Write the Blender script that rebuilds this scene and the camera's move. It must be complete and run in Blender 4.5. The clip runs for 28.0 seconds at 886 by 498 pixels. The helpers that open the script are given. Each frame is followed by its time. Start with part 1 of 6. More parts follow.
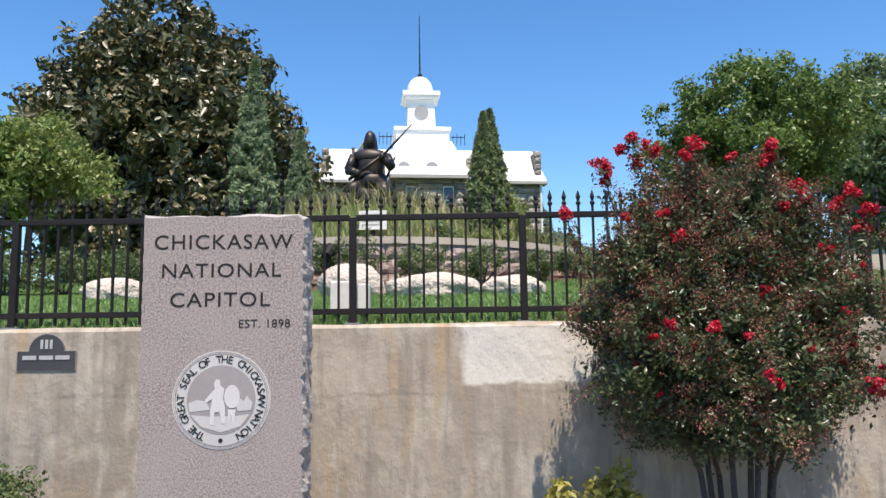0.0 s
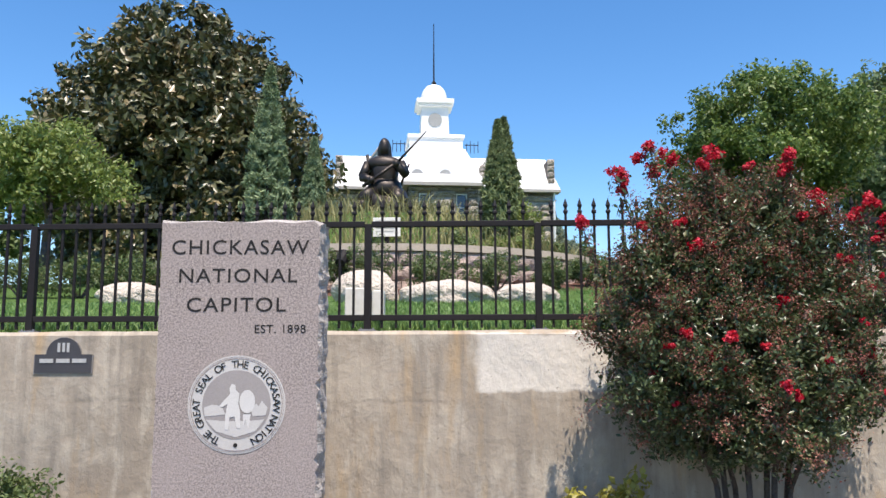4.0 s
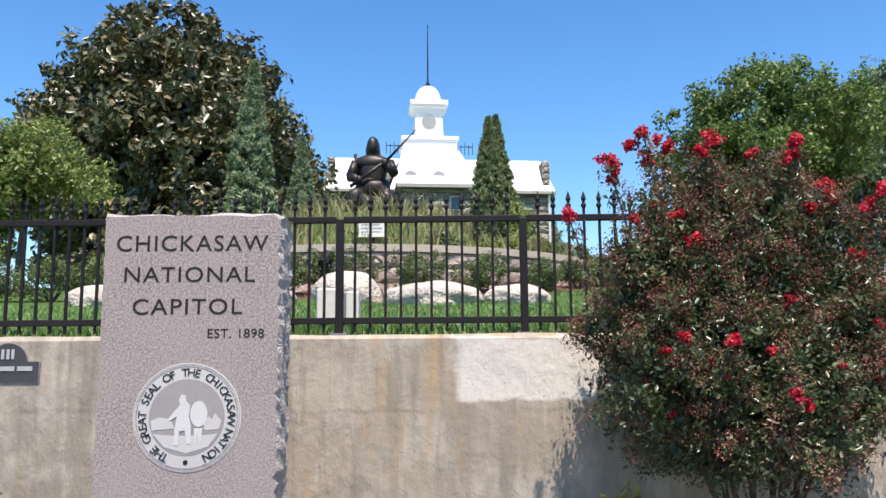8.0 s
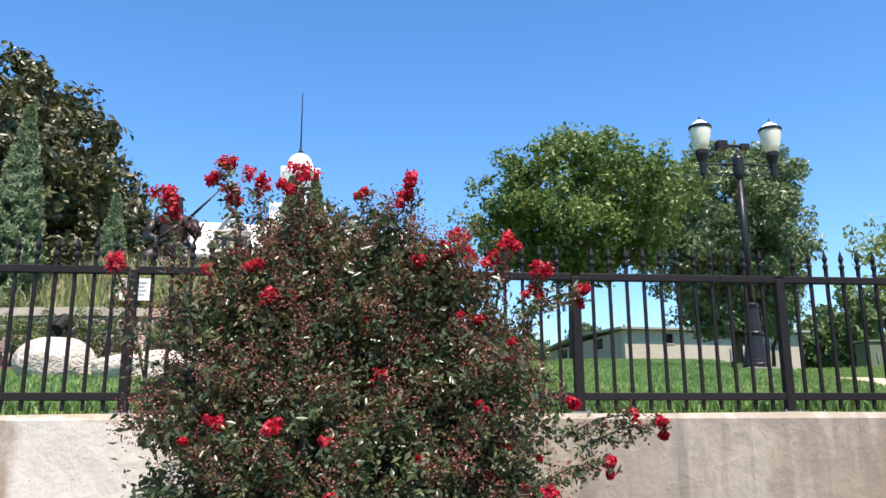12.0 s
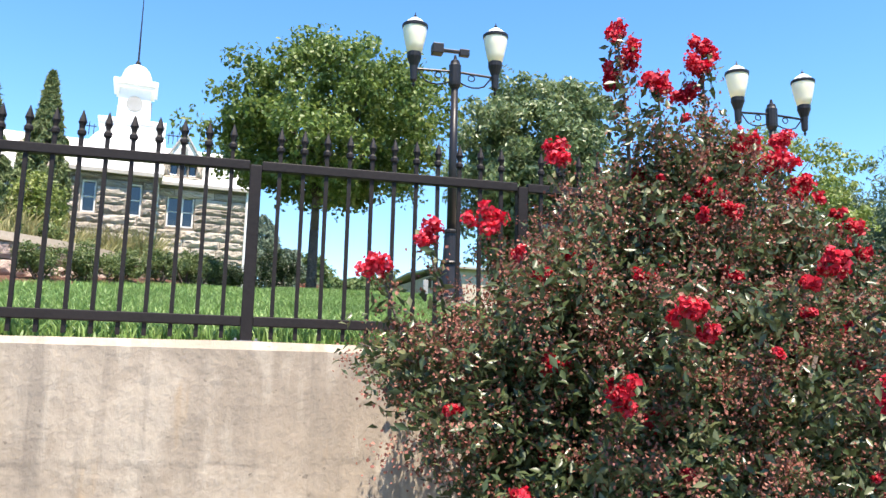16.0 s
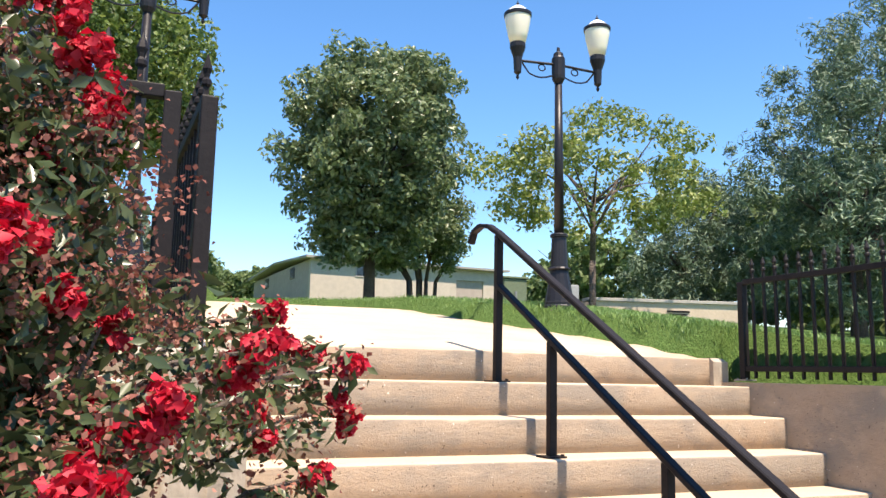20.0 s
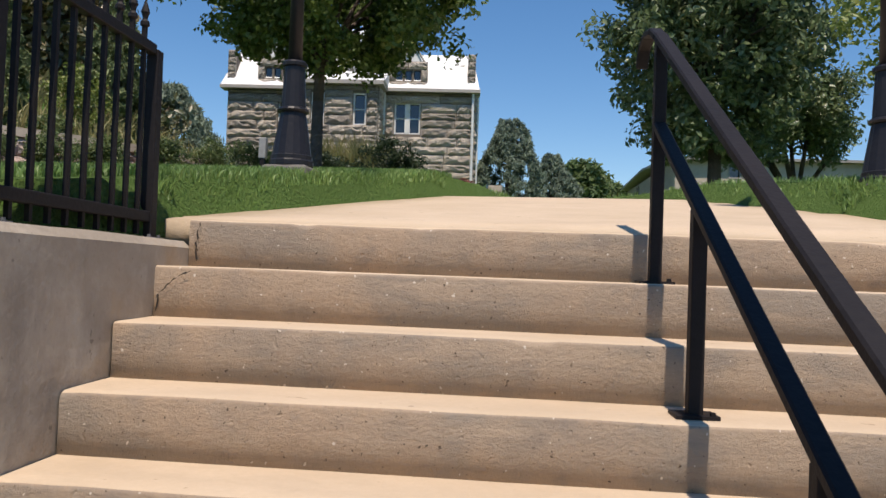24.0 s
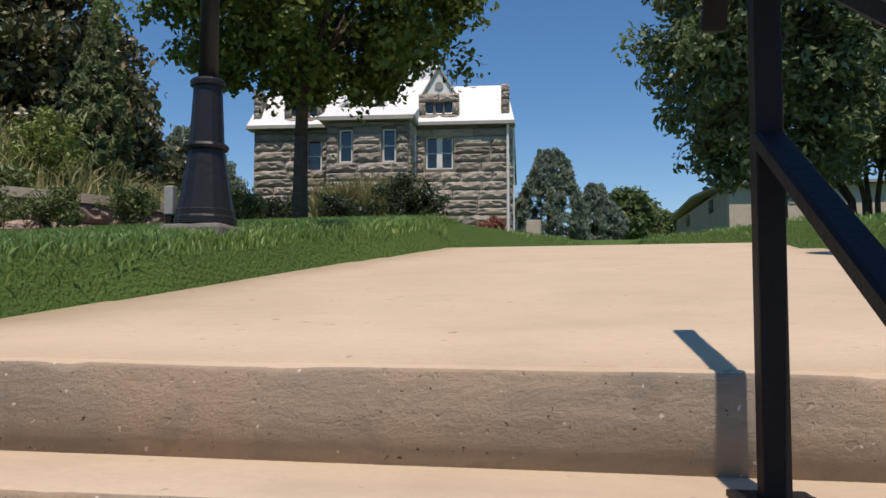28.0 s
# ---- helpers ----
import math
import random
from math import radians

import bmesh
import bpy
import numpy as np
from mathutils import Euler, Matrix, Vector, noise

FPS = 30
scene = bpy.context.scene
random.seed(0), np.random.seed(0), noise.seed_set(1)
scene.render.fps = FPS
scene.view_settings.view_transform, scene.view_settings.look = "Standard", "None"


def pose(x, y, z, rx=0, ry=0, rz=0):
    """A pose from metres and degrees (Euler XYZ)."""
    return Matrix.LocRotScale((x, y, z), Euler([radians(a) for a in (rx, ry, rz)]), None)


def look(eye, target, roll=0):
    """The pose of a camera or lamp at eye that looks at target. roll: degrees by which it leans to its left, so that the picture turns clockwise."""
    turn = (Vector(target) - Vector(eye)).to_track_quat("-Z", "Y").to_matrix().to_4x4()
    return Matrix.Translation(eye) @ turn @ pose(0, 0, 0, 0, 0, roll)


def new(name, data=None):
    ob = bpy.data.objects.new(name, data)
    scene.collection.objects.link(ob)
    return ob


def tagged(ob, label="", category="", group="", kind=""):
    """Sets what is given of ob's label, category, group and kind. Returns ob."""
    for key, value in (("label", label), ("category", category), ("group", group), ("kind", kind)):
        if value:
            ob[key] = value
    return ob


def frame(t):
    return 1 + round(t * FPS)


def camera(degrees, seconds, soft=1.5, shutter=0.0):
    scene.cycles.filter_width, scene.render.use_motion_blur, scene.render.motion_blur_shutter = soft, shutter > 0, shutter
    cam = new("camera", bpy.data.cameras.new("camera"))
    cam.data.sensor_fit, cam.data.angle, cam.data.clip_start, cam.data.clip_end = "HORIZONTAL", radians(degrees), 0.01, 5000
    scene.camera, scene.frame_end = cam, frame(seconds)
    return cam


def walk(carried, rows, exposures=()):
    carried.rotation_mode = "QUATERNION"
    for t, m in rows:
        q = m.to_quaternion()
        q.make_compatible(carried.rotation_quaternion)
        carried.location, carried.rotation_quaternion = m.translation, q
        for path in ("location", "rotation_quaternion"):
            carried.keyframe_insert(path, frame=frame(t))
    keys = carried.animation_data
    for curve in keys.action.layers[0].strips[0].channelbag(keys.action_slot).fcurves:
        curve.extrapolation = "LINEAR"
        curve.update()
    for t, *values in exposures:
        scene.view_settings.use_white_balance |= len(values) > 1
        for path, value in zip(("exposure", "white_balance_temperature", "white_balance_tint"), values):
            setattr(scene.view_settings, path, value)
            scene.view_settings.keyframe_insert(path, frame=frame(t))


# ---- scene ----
cam = camera(58.0, 28.0)
PATH = [
    (0, (0.539, 0.263, 1.668), (0.513, 2.248, 1.909), -0.8),
    (0.5, (0.541, 0.251, 1.665), (0.514, 2.237, 1.901), -0.6),
    (1, (0.54, 0.26, 1.668), (0.52, 2.246, 1.904), -0.6),
    (1.5, (0.526, 0.268, 1.667), (0.505, 2.253, 1.906), -0.6),
    (2, (0.527, 0.254, 1.667), (0.495, 2.239, 1.912), -0.6),
    (2.5, (0.525, 0.259, 1.666), (0.484, 2.243, 1.919), -0.5),
    (4.5, (0.517, 0.26, 1.666), (0.453, 2.242, 1.926), -0.1),
    (5, (0.513, 0.262, 1.669), (0.438, 2.244, 1.926), 0.0),
    (5.5, (0.495, 0.274, 1.67), (0.414, 2.256, 1.925), 0.3),
    (6, (0.469, 0.284, 1.658), (0.381, 2.266, 1.908), 0.5),
    (6.5, (0.45, 0.301, 1.661), (0.388, 2.285, 1.907), 1.0),
    (7, (0.479, 0.353, 1.655), (0.441, 2.338, 1.899), 0.5),
    (7.5, (0.582, 0.506, 1.688), (0.53, 2.489, 1.941), -0.2),
    (8, (0.627, 0.672, 1.678), (0.579, 2.654, 1.947), -0.4),
    (8.5, (0.691, 0.808, 1.685), (0.694, 2.793, 1.937), -1.6),
    (9, (0.888, 0.923, 1.72), (0.985, 2.887, 2.087), -1.9),
    (9.5, (1.043, 1.05, 1.73), (1.135, 2.996, 2.18), -1.2),
    (10, (1.231, 1.241, 1.754), (1.359, 3.178, 2.235), -0.3),
    (10.5, (1.476, 1.299, 1.75), (1.658, 3.235, 2.22), -0.4),
    (11, (1.715, 1.322, 1.77), (1.865, 3.263, 2.228), 0.2),
    (11.5, (1.942, 1.431, 1.741), (2.121, 3.367, 2.213), -0.1),
    (13.5, (3.081, 1.628, 1.712), (3.35, 3.595, 1.956), -0.9),
    (14, (3.415, 1.735, 1.704), (3.773, 3.694, 1.884), -1.0),
    (14.5, (3.72, 1.814, 1.737), (4.007, 3.789, 1.872), -0.1),
    (15, (4.015, 2.037, 1.724), (4.401, 3.993, 1.879), 1.9),
    (15.5, (4.261, 2.202, 1.715), (4.706, 4.137, 1.95), 1.8),
    (16, (4.495, 2.373, 1.726), (4.969, 4.292, 2.031), 1.4),
    (16.5, (4.707, 2.556, 1.725), (5.226, 4.462, 2.039), 1.0),
    (17, (4.933, 2.681, 1.718), (5.523, 4.564, 2.044), 0.7),
    (17.5, (5.194, 2.739, 1.7), (5.763, 4.627, 2.034), 0.4),
    (18, (5.503, 2.864, 1.702), (6.089, 4.746, 2.041), -0.5),
    (18.5, (5.824, 2.978, 1.712), (6.567, 4.806, 2.038), -0.1),
    (19, (6.137, 3.029, 1.769), (6.866, 4.865, 2.082), -0.3),
    (19.5, (6.362, 3.189, 1.775), (7.082, 5.03, 2.075), 0.3),
    (20, (6.596, 3.35, 1.778), (7.26, 5.212, 2.077), 1.0),
    (20.5, (6.908, 3.439, 1.766), (7.462, 5.338, 2.057), 1.8),
    (21, (7.157, 3.524, 1.783), (7.635, 5.45, 2.033), 1.6),
    (21.5, (7.38, 3.726, 1.781), (7.802, 5.669, 1.999), 1.1),
    (22, (7.594, 3.904, 1.731), (7.703, 5.893, 1.913), 1.2),
    (22.5, (7.79, 4.073, 1.774), (7.701, 6.068, 1.895), 2.4),
    (24.5, (8.226, 4.991, 1.714), (7.892, 6.962, 1.778), 1.5),
    (25, (8.241, 5.222, 1.76), (7.934, 7.197, 1.841), 1.3),
    (25.5, (8.292, 5.419, 1.787), (7.93, 7.375, 1.992), 1.1),
    (26, (8.292, 5.58, 1.774), (7.835, 7.518, 1.971), 1.3),
    (26.5, (8.248, 5.804, 1.813), (7.768, 7.738, 1.976), 1.4),
    (27, (8.217, 5.954, 1.847), (7.789, 7.905, 1.946), 1.5),
    (27.5, (8.244, 6.169, 1.909), (7.822, 8.119, 2.049), 1.0),
    (28, (8.25, 6.325, 2.011), (7.814, 8.272, 2.157), 0.0),
]
EXPOSE = [(0, 0.52, 6900, 14), (5, 0.59, 6900, 14), (9, 0.66, 6800, 14), (12, 0.8, 6900, 14), (14, 0.88, 7000, 14), (15, 0.9, 7100, 14), (16, 1.25, 7200, 14), (17, 1.66, 7400, 14), (18, 2.0, 7500, 14), (19, 1.55, 7500, 14), (20, 0.97, 7500, 16), (21, 0.42, 7300, 16), (22.5, 0.04, 7200, 16), (25, -0.08, 7300, 16), (26.5, -0.08, 7300, 16), (28, -0.33, 7200, 16)]
walk(cam, [(t, look(eye, target, roll)) for t, eye, target, roll in PATH], EXPOSE)

# ---- sky, sun ----
SUN = Vector((0.075, -0.380, 0.922)).normalized()
world = bpy.data.worlds.new("sky_world")
scene.world = world
world.use_nodes = True
wn = world.node_tree
sky = wn.nodes.new("ShaderNodeTexSky")
sky.sky_type, sky.sun_disc = "NISHITA", False
sky.sun_elevation, sky.sun_rotation = math.asin(SUN.z), math.atan2(SUN.x, SUN.y)
sky.air_density, sky.dust_density, sky.ozone_density = 1.0, 0.0, 5.0
wn.nodes["Background"].inputs["Strength"].default_value = 0.15
tone = wn.nodes.new("ShaderNodeHueSaturation")
tone.inputs["Saturation"].default_value = 1.22
wn.links.new(sky.outputs["Color"], tone.inputs["Color"])
wn.links.new(tone.outputs["Color"], wn.nodes["Background"].inputs["Color"])
sun_data = bpy.data.lights.new("sun", "SUN")
sun_data.energy, sun_data.angle, sun_data.color = 5.0, radians(0.53), (1.0, 0.95, 0.87)
sun_lamp = new("sun", sun_data)
sun_lamp.matrix_world = look(SUN * 60, (0, 0, 0))

# ---- materials ----
def shader(name):
    m = bpy.data.materials.new(name)
    m.use_nodes = True
    nt = m.node_tree
    return m, nt, nt.nodes["Principled BSDF"]


def node(nt, kind, **sets):
    n = nt.nodes.new(kind)
    for key, value in sets.items():
        n.inputs[key].default_value = value
    return n


def coords(nt, stretch=(1, 1, 1)):
    tc = nt.nodes.new("ShaderNodeTexCoord")
    mp = nt.nodes.new("ShaderNodeMapping")
    mp.inputs["Scale"].default_value = stretch
    nt.links.new(tc.outputs["Object"], mp.inputs["Vector"])
    return mp.outputs["Vector"]


def noise_fac(nt, vec, scale, lo=0.35, hi=0.65, detail=5.0, rough=0.6):
    n = node(nt, "ShaderNodeTexNoise", Scale=scale, Detail=detail, Roughness=rough)
    nt.links.new(vec, n.inputs["Vector"])
    r = nt.nodes.new("ShaderNodeMapRange")
    r.inputs["From Min"].default_value, r.inputs["From Max"].default_value = lo, hi
    nt.links.new(n.outputs["Fac"], r.inputs["Value"])
    return r.outputs["Result"]


def blend(nt, fac, a, b, mode="MIX"):
    mx = nt.nodes.new("ShaderNodeMix")
    mx.data_type, mx.blend_type = "RGBA", mode
    for sock, value in ((mx.inputs[0], fac), (mx.inputs[6], a), (mx.inputs[7], b)):
        if isinstance(value, (tuple, list)):
            sock.default_value = (*value, 1.0)
        elif isinstance(value, float):
            sock.default_value = value
        else:
            nt.links.new(value, sock)
    return mx.outputs[2]


def relief(nt, bsdf, height, strength, distance=0.01):
    b = nt.nodes.new("ShaderNodeBump")
    b.inputs["Strength"].default_value, b.inputs["Distance"].default_value = strength, distance
    nt.links.new(height, b.inputs["Height"])
    nt.links.new(b.outputs["Normal"], bsdf.inputs["Normal"])


def plain(name, a, b, rough=0.7, metal=0.0, big=1.5, fine=40.0, bump=0.25, vary=0.0, grain=None, depth=0.006, spec=0.5):
    """A surface of two large-scale tones with fine grain and relief; vary: how far single pieces differ."""
    m, nt, bsdf = shader(name)
    vec = coords(nt)
    col = blend(nt, noise_fac(nt, vec, big), a, b)
    fine_fac = noise_fac(nt, vec, fine, 0.3, 0.7, 3.0)
    g = grain or tuple(0.72 * v for v in b)
    gm = nt.nodes.new("ShaderNodeMath")
    gm.operation = "MULTIPLY"
    gm.inputs[1].default_value = 0.45
    nt.links.new(fine_fac, gm.inputs[0])
    col = blend(nt, gm.outputs[0], col, g)
    if vary:
        info = nt.nodes.new("ShaderNodeObjectInfo")
        hv = nt.nodes.new("ShaderNodeHueSaturation")
        rng = nt.nodes.new("ShaderNodeMapRange")
        rng.inputs["To Min"].default_value, rng.inputs["To Max"].default_value = 1 - vary, 1 + vary
        nt.links.new(info.outputs["Random"], rng.inputs["Value"])
        nt.links.new(rng.outputs["Result"], hv.inputs["Value"])
        nt.links.new(col, hv.inputs["Color"])
        col = hv.outputs["Color"]
    nt.links.new(col, bsdf.inputs["Base Color"])
    bsdf.inputs["Roughness"].default_value, bsdf.inputs["Metallic"].default_value = rough, metal
    bsdf.inputs["Specular IOR Level"].default_value = spec
    if bump:
        relief(nt, bsdf, fine_fac, bump, depth)
    return m


def leafy(name, a, b, c, rough=0.5, through_light=0.38):
    """Foliage: every leaf takes a tone of its own between three; some light passes through."""
    m, nt, bsdf = shader(name)
    geo = nt.nodes.new("ShaderNodeNewGeometry")
    ramp = nt.nodes.new("ShaderNodeValToRGB")
    ramp.color_ramp.elements[0].color, ramp.color_ramp.elements[1].color = (*a, 1), (*c, 1)
    mid = ramp.color_ramp.elements.new(0.55)
    mid.color = (*b, 1)
    nt.links.new(geo.outputs["Random Per Island"], ramp.inputs["Fac"])
    col = blend(nt, noise_fac(nt, coords(nt), 1.2), ramp.outputs["Color"], tuple(0.75 * v for v in b))
    nt.links.new(col, bsdf.inputs["Base Color"])
    bsdf.inputs["Roughness"].default_value = rough
    tr = nt.nodes.new("ShaderNodeBsdfTranslucent")
    nt.links.new(col, tr.inputs["Color"])
    mix = nt.nodes.new("ShaderNodeMixShader")
    mix.inputs["Fac"].default_value = through_light
    nt.links.new(bsdf.outputs[0], mix.inputs[1])
    nt.links.new(tr.outputs[0], mix.inputs[2])
    nt.links.new(mix.outputs[0], nt.nodes["Material Output"].inputs["Surface"])
    return m


def scaled(nt, value, factor):
    """value times factor."""
    m = nt.nodes.new("ShaderNodeMath")
    m.operation = "MULTIPLY"
    m.inputs[1].default_value = factor
    nt.links.new(value, m.inputs[0])
    return m.outputs[0]


def maths(nt, op, *values):
    m = nt.nodes.new("ShaderNodeMath")
    m.operation = op
    for k, v in enumerate(values):
        if isinstance(v, (int, float)):
            m.inputs[k].default_value = v
        else:
            nt.links.new(v, m.inputs[k])
    return m.outputs[0]


def band(nt, value, lo, hi, soft):
    """1 where value lies between lo and hi, with soft ends."""
    up = nt.nodes.new("ShaderNodeMapRange")
    up.inputs["From Min"].default_value, up.inputs["From Max"].default_value = lo - soft, lo + soft
    nt.links.new(value, up.inputs["Value"])
    down = nt.nodes.new("ShaderNodeMapRange")
    down.inputs["From Min"].default_value, down.inputs["From Max"].default_value = hi + soft, hi - soft
    nt.links.new(value, down.inputs["Value"])
    return maths(nt, "MULTIPLY", up.outputs["Result"], down.outputs["Result"])


def stained_wall(name):
    """Old coated concrete: trowelled patches, a repaired patch, a casting joint, tan stains and dark runs."""
    m, nt, bsdf = shader(name)
    vec, tall, flow = coords(nt), coords(nt, (2.4, 1, 0.45)), coords(nt, (1.2, 1, 0.9))
    sep = nt.nodes.new("ShaderNodeSeparateXYZ")
    nt.links.new(vec, sep.inputs[0])
    wob = noise_fac(nt, vec, 5.0, 0.0, 1.0, 4, 0.6)
    z = maths(nt, "ADD", sep.outputs["Z"], scaled(nt, wob, 0.10))
    x = maths(nt, "ADD", sep.outputs["X"], scaled(nt, noise_fac(nt, vec, 3.0, 0.0, 1.0, 3), 0.22))
    run = coords(nt, (3.4, 1, 0.30))
    col = blend(nt, noise_fac(nt, vec, 1.0, 0.36, 0.64), (0.40, 0.335, 0.265), (0.325, 0.272, 0.215))
    col = blend(nt, scaled(nt, noise_fac(nt, flow, 2.6, 0.48, 0.62, 5, 0.6), 0.75), col, (0.49, 0.425, 0.345))
    col = blend(nt, scaled(nt, noise_fac(nt, run, 2.0, 0.50, 0.64, 5, 0.6), 0.55), col, (0.265, 0.228, 0.188))
    col = blend(nt, scaled(nt, noise_fac(nt, tall, 4.2, 0.55, 0.66, 4, 0.55), 0.6), col, (0.50, 0.44, 0.36))
    col = blend(nt, scaled(nt, noise_fac(nt, tall, 2.3, 0.56, 0.74, 4), 0.85), col, (0.44, 0.30, 0.165))
    col = blend(nt, scaled(nt, noise_fac(nt, run, 3.3, 0.55, 0.70, 6), 0.55), col, (0.20, 0.172, 0.145))
    patch = maths(nt, "MULTIPLY", band(nt, x, 0.70, 1.60, 0.03), band(nt, z, 1.48, 1.845, 0.012))
    col = blend(nt, scaled(nt, patch, 0.95), col, (0.70, 0.64, 0.56))
    joint = maths(nt, "MULTIPLY", band(nt, z, 1.40, 1.425, 0.014), noise_fac(nt, vec, 1.7, 0.42, 0.55, 3))
    col = blend(nt, scaled(nt, joint, 0.28), col, (0.17, 0.145, 0.12))
    fine = noise_fac(nt, vec, 30, 0.3, 0.75, 7, 0.75)
    col = blend(nt, scaled(nt, fine, 0.26), col, (0.20, 0.165, 0.125))
    pits = noise_fac(nt, vec, 26, 0.70, 0.74, 2)
    col = blend(nt, scaled(nt, pits, 0.6), col, (0.15, 0.125, 0.10))
    nt.links.new(col, bsdf.inputs["Base Color"])
    bsdf.inputs["Roughness"].default_value = 0.93
    bsdf.inputs["Specular IOR Level"].default_value = 0.2
    lump = noise_fac(nt, flow, 6, 0.15, 0.85, 9, 0.62)
    lump = maths(nt, "ADD", lump, scaled(nt, noise_fac(nt, flow, 2.6, 0.48, 0.62, 5, 0.6), 0.2))
    lump = maths(nt, "SUBTRACT", lump, scaled(nt, joint, 0.12))
    relief(nt, bsdf, lump, 0.42, 0.03)
    return m


def step_concrete(name):
    """Cast concrete of the stairs and the walk: sandy, with pits and darker dirty areas."""
    m, nt, bsdf = shader(name)
    vec = coords(nt)
    wide = coords(nt, (0.9, 1.3, 2))
    col = blend(nt, noise_fac(nt, vec, 1.3, 0.35, 0.7), (0.60, 0.475, 0.345), (0.52, 0.405, 0.285))
    col = blend(nt, scaled(nt, noise_fac(nt, wide, 3, 0.50, 0.75, 6), 0.6), col, (0.44, 0.345, 0.25))
    col = blend(nt, scaled(nt, noise_fac(nt, vec, 45, 0.35, 0.7, 6, 0.7), 0.35), col, (0.46, 0.355, 0.25))
    col = blend(nt, scaled(nt, noise_fac(nt, vec, 18, 0.70, 0.75, 2), 0.7), col, (0.30, 0.22, 0.15))
    nt.links.new(col, bsdf.inputs["Base Color"])
    bsdf.inputs["Roughness"].default_value = 0.93
    bsdf.inputs["Specular IOR Level"].default_value = 0.2
    relief(nt, bsdf, noise_fac(nt, vec, 22, 0.25, 0.75, 6, 0.7), 0.3, 0.010)
    return m


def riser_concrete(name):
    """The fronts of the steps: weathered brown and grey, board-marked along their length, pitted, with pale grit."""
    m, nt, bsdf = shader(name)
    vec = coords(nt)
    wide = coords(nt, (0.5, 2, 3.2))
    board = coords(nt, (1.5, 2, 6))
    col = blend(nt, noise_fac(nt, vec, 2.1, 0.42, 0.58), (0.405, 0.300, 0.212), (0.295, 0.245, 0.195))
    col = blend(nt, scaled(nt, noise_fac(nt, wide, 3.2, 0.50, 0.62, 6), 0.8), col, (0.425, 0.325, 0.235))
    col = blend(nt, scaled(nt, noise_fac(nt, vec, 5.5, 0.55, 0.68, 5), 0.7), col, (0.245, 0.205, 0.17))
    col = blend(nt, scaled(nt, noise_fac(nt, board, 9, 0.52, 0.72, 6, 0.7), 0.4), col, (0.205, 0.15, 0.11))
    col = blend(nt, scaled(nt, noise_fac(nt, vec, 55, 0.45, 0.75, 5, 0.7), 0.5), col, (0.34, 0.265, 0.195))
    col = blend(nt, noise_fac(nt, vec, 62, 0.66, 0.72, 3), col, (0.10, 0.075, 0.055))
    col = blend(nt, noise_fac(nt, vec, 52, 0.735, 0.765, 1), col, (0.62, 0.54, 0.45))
    nt.links.new(col, bsdf.inputs["Base Color"])
    bsdf.inputs["Roughness"].default_value = 0.95
    bsdf.inputs["Specular IOR Level"].default_value = 0.2
    h = maths(nt, "ADD", noise_fac(nt, vec, 70, 0.2, 0.8, 6, 0.7), scaled(nt, noise_fac(nt, board, 5, 0.2, 0.8, 7, 0.75), 0.8))
    h = maths(nt, "SUBTRACT", h, noise_fac(nt, vec, 30, 0.68, 0.74, 2))
    relief(nt, bsdf, h, 0.5, 0.009)
    return m


def speckled(name, a, b, c):
    """Granite: two tones of grains over a base."""
    m, nt, bsdf = shader(name)
    vec = coords(nt)
    col = blend(nt, noise_fac(nt, vec, 85, 0.42, 0.58, 4, 0.75), a, b)
    col = blend(nt, scaled(nt, noise_fac(nt, vec, 110, 0.58, 0.65, 2), 0.7), col, c)
    col = blend(nt, scaled(nt, noise_fac(nt, vec, 150, 0.62, 0.70, 2), 0.6), col, tuple(min(1.0, 1.5 * v) for v in a))
    col = blend(nt, scaled(nt, noise_fac(nt, vec, 2.0, 0.4, 0.75), 0.8), col, tuple(0.82 * v for v in a))
    nt.links.new(col, bsdf.inputs["Base Color"])
    bsdf.inputs["Roughness"].default_value = 0.75
    bsdf.inputs["Specular IOR Level"].default_value = 0.3
    relief(nt, bsdf, noise_fac(nt, vec, 110, 0.3, 0.7, 3), 0.3, 0.003)
    return m


M_WALL = stained_wall("coated_concrete")
M_STEP = step_concrete("sandy_concrete")
M_RISER = riser_concrete("weathered_riser")
M_GRANITE = speckled("grey_granite", (0.405, 0.335, 0.308), (0.19, 0.158, 0.146), (0.06, 0.05, 0.047))
M_GRANITE_ROUGH = plain("split_granite", (0.62, 0.56, 0.51), (0.44, 0.39, 0.355), 0.9, big=22, fine=70, bump=0.9, grain=(0.2, 0.17, 0.16), depth=0.01)
M_ETCH = plain("frosted_etching", (0.56, 0.53, 0.50), (0.49, 0.46, 0.435), 0.9, fine=200, bump=0.1)
M_ETCH_MID = plain("half_etched_granite", (0.335, 0.30, 0.285), (0.28, 0.25, 0.24), 0.9, fine=150, bump=0.1)
M_ETCH_PALE = plain("white_etching", (0.64, 0.61, 0.58), (0.57, 0.54, 0.51), 0.9, fine=160, bump=0.1)
M_CABINET = plain("dull_green_paint", (0.16, 0.20, 0.13), (0.12, 0.16, 0.10), 0.6, fine=20, bump=0.05)
M_LETTER = plain("dark_letter_paint", (0.008, 0.007, 0.007), (0.014, 0.012, 0.012), 0.9, bump=0)
M_BLACK = plain("black_painted_steel", (0.013, 0.0115, 0.0125), (0.019, 0.016, 0.017), 0.55, big=3, fine=60, bump=0.1, grain=(0.026, 0.023, 0.022), spec=0.14)
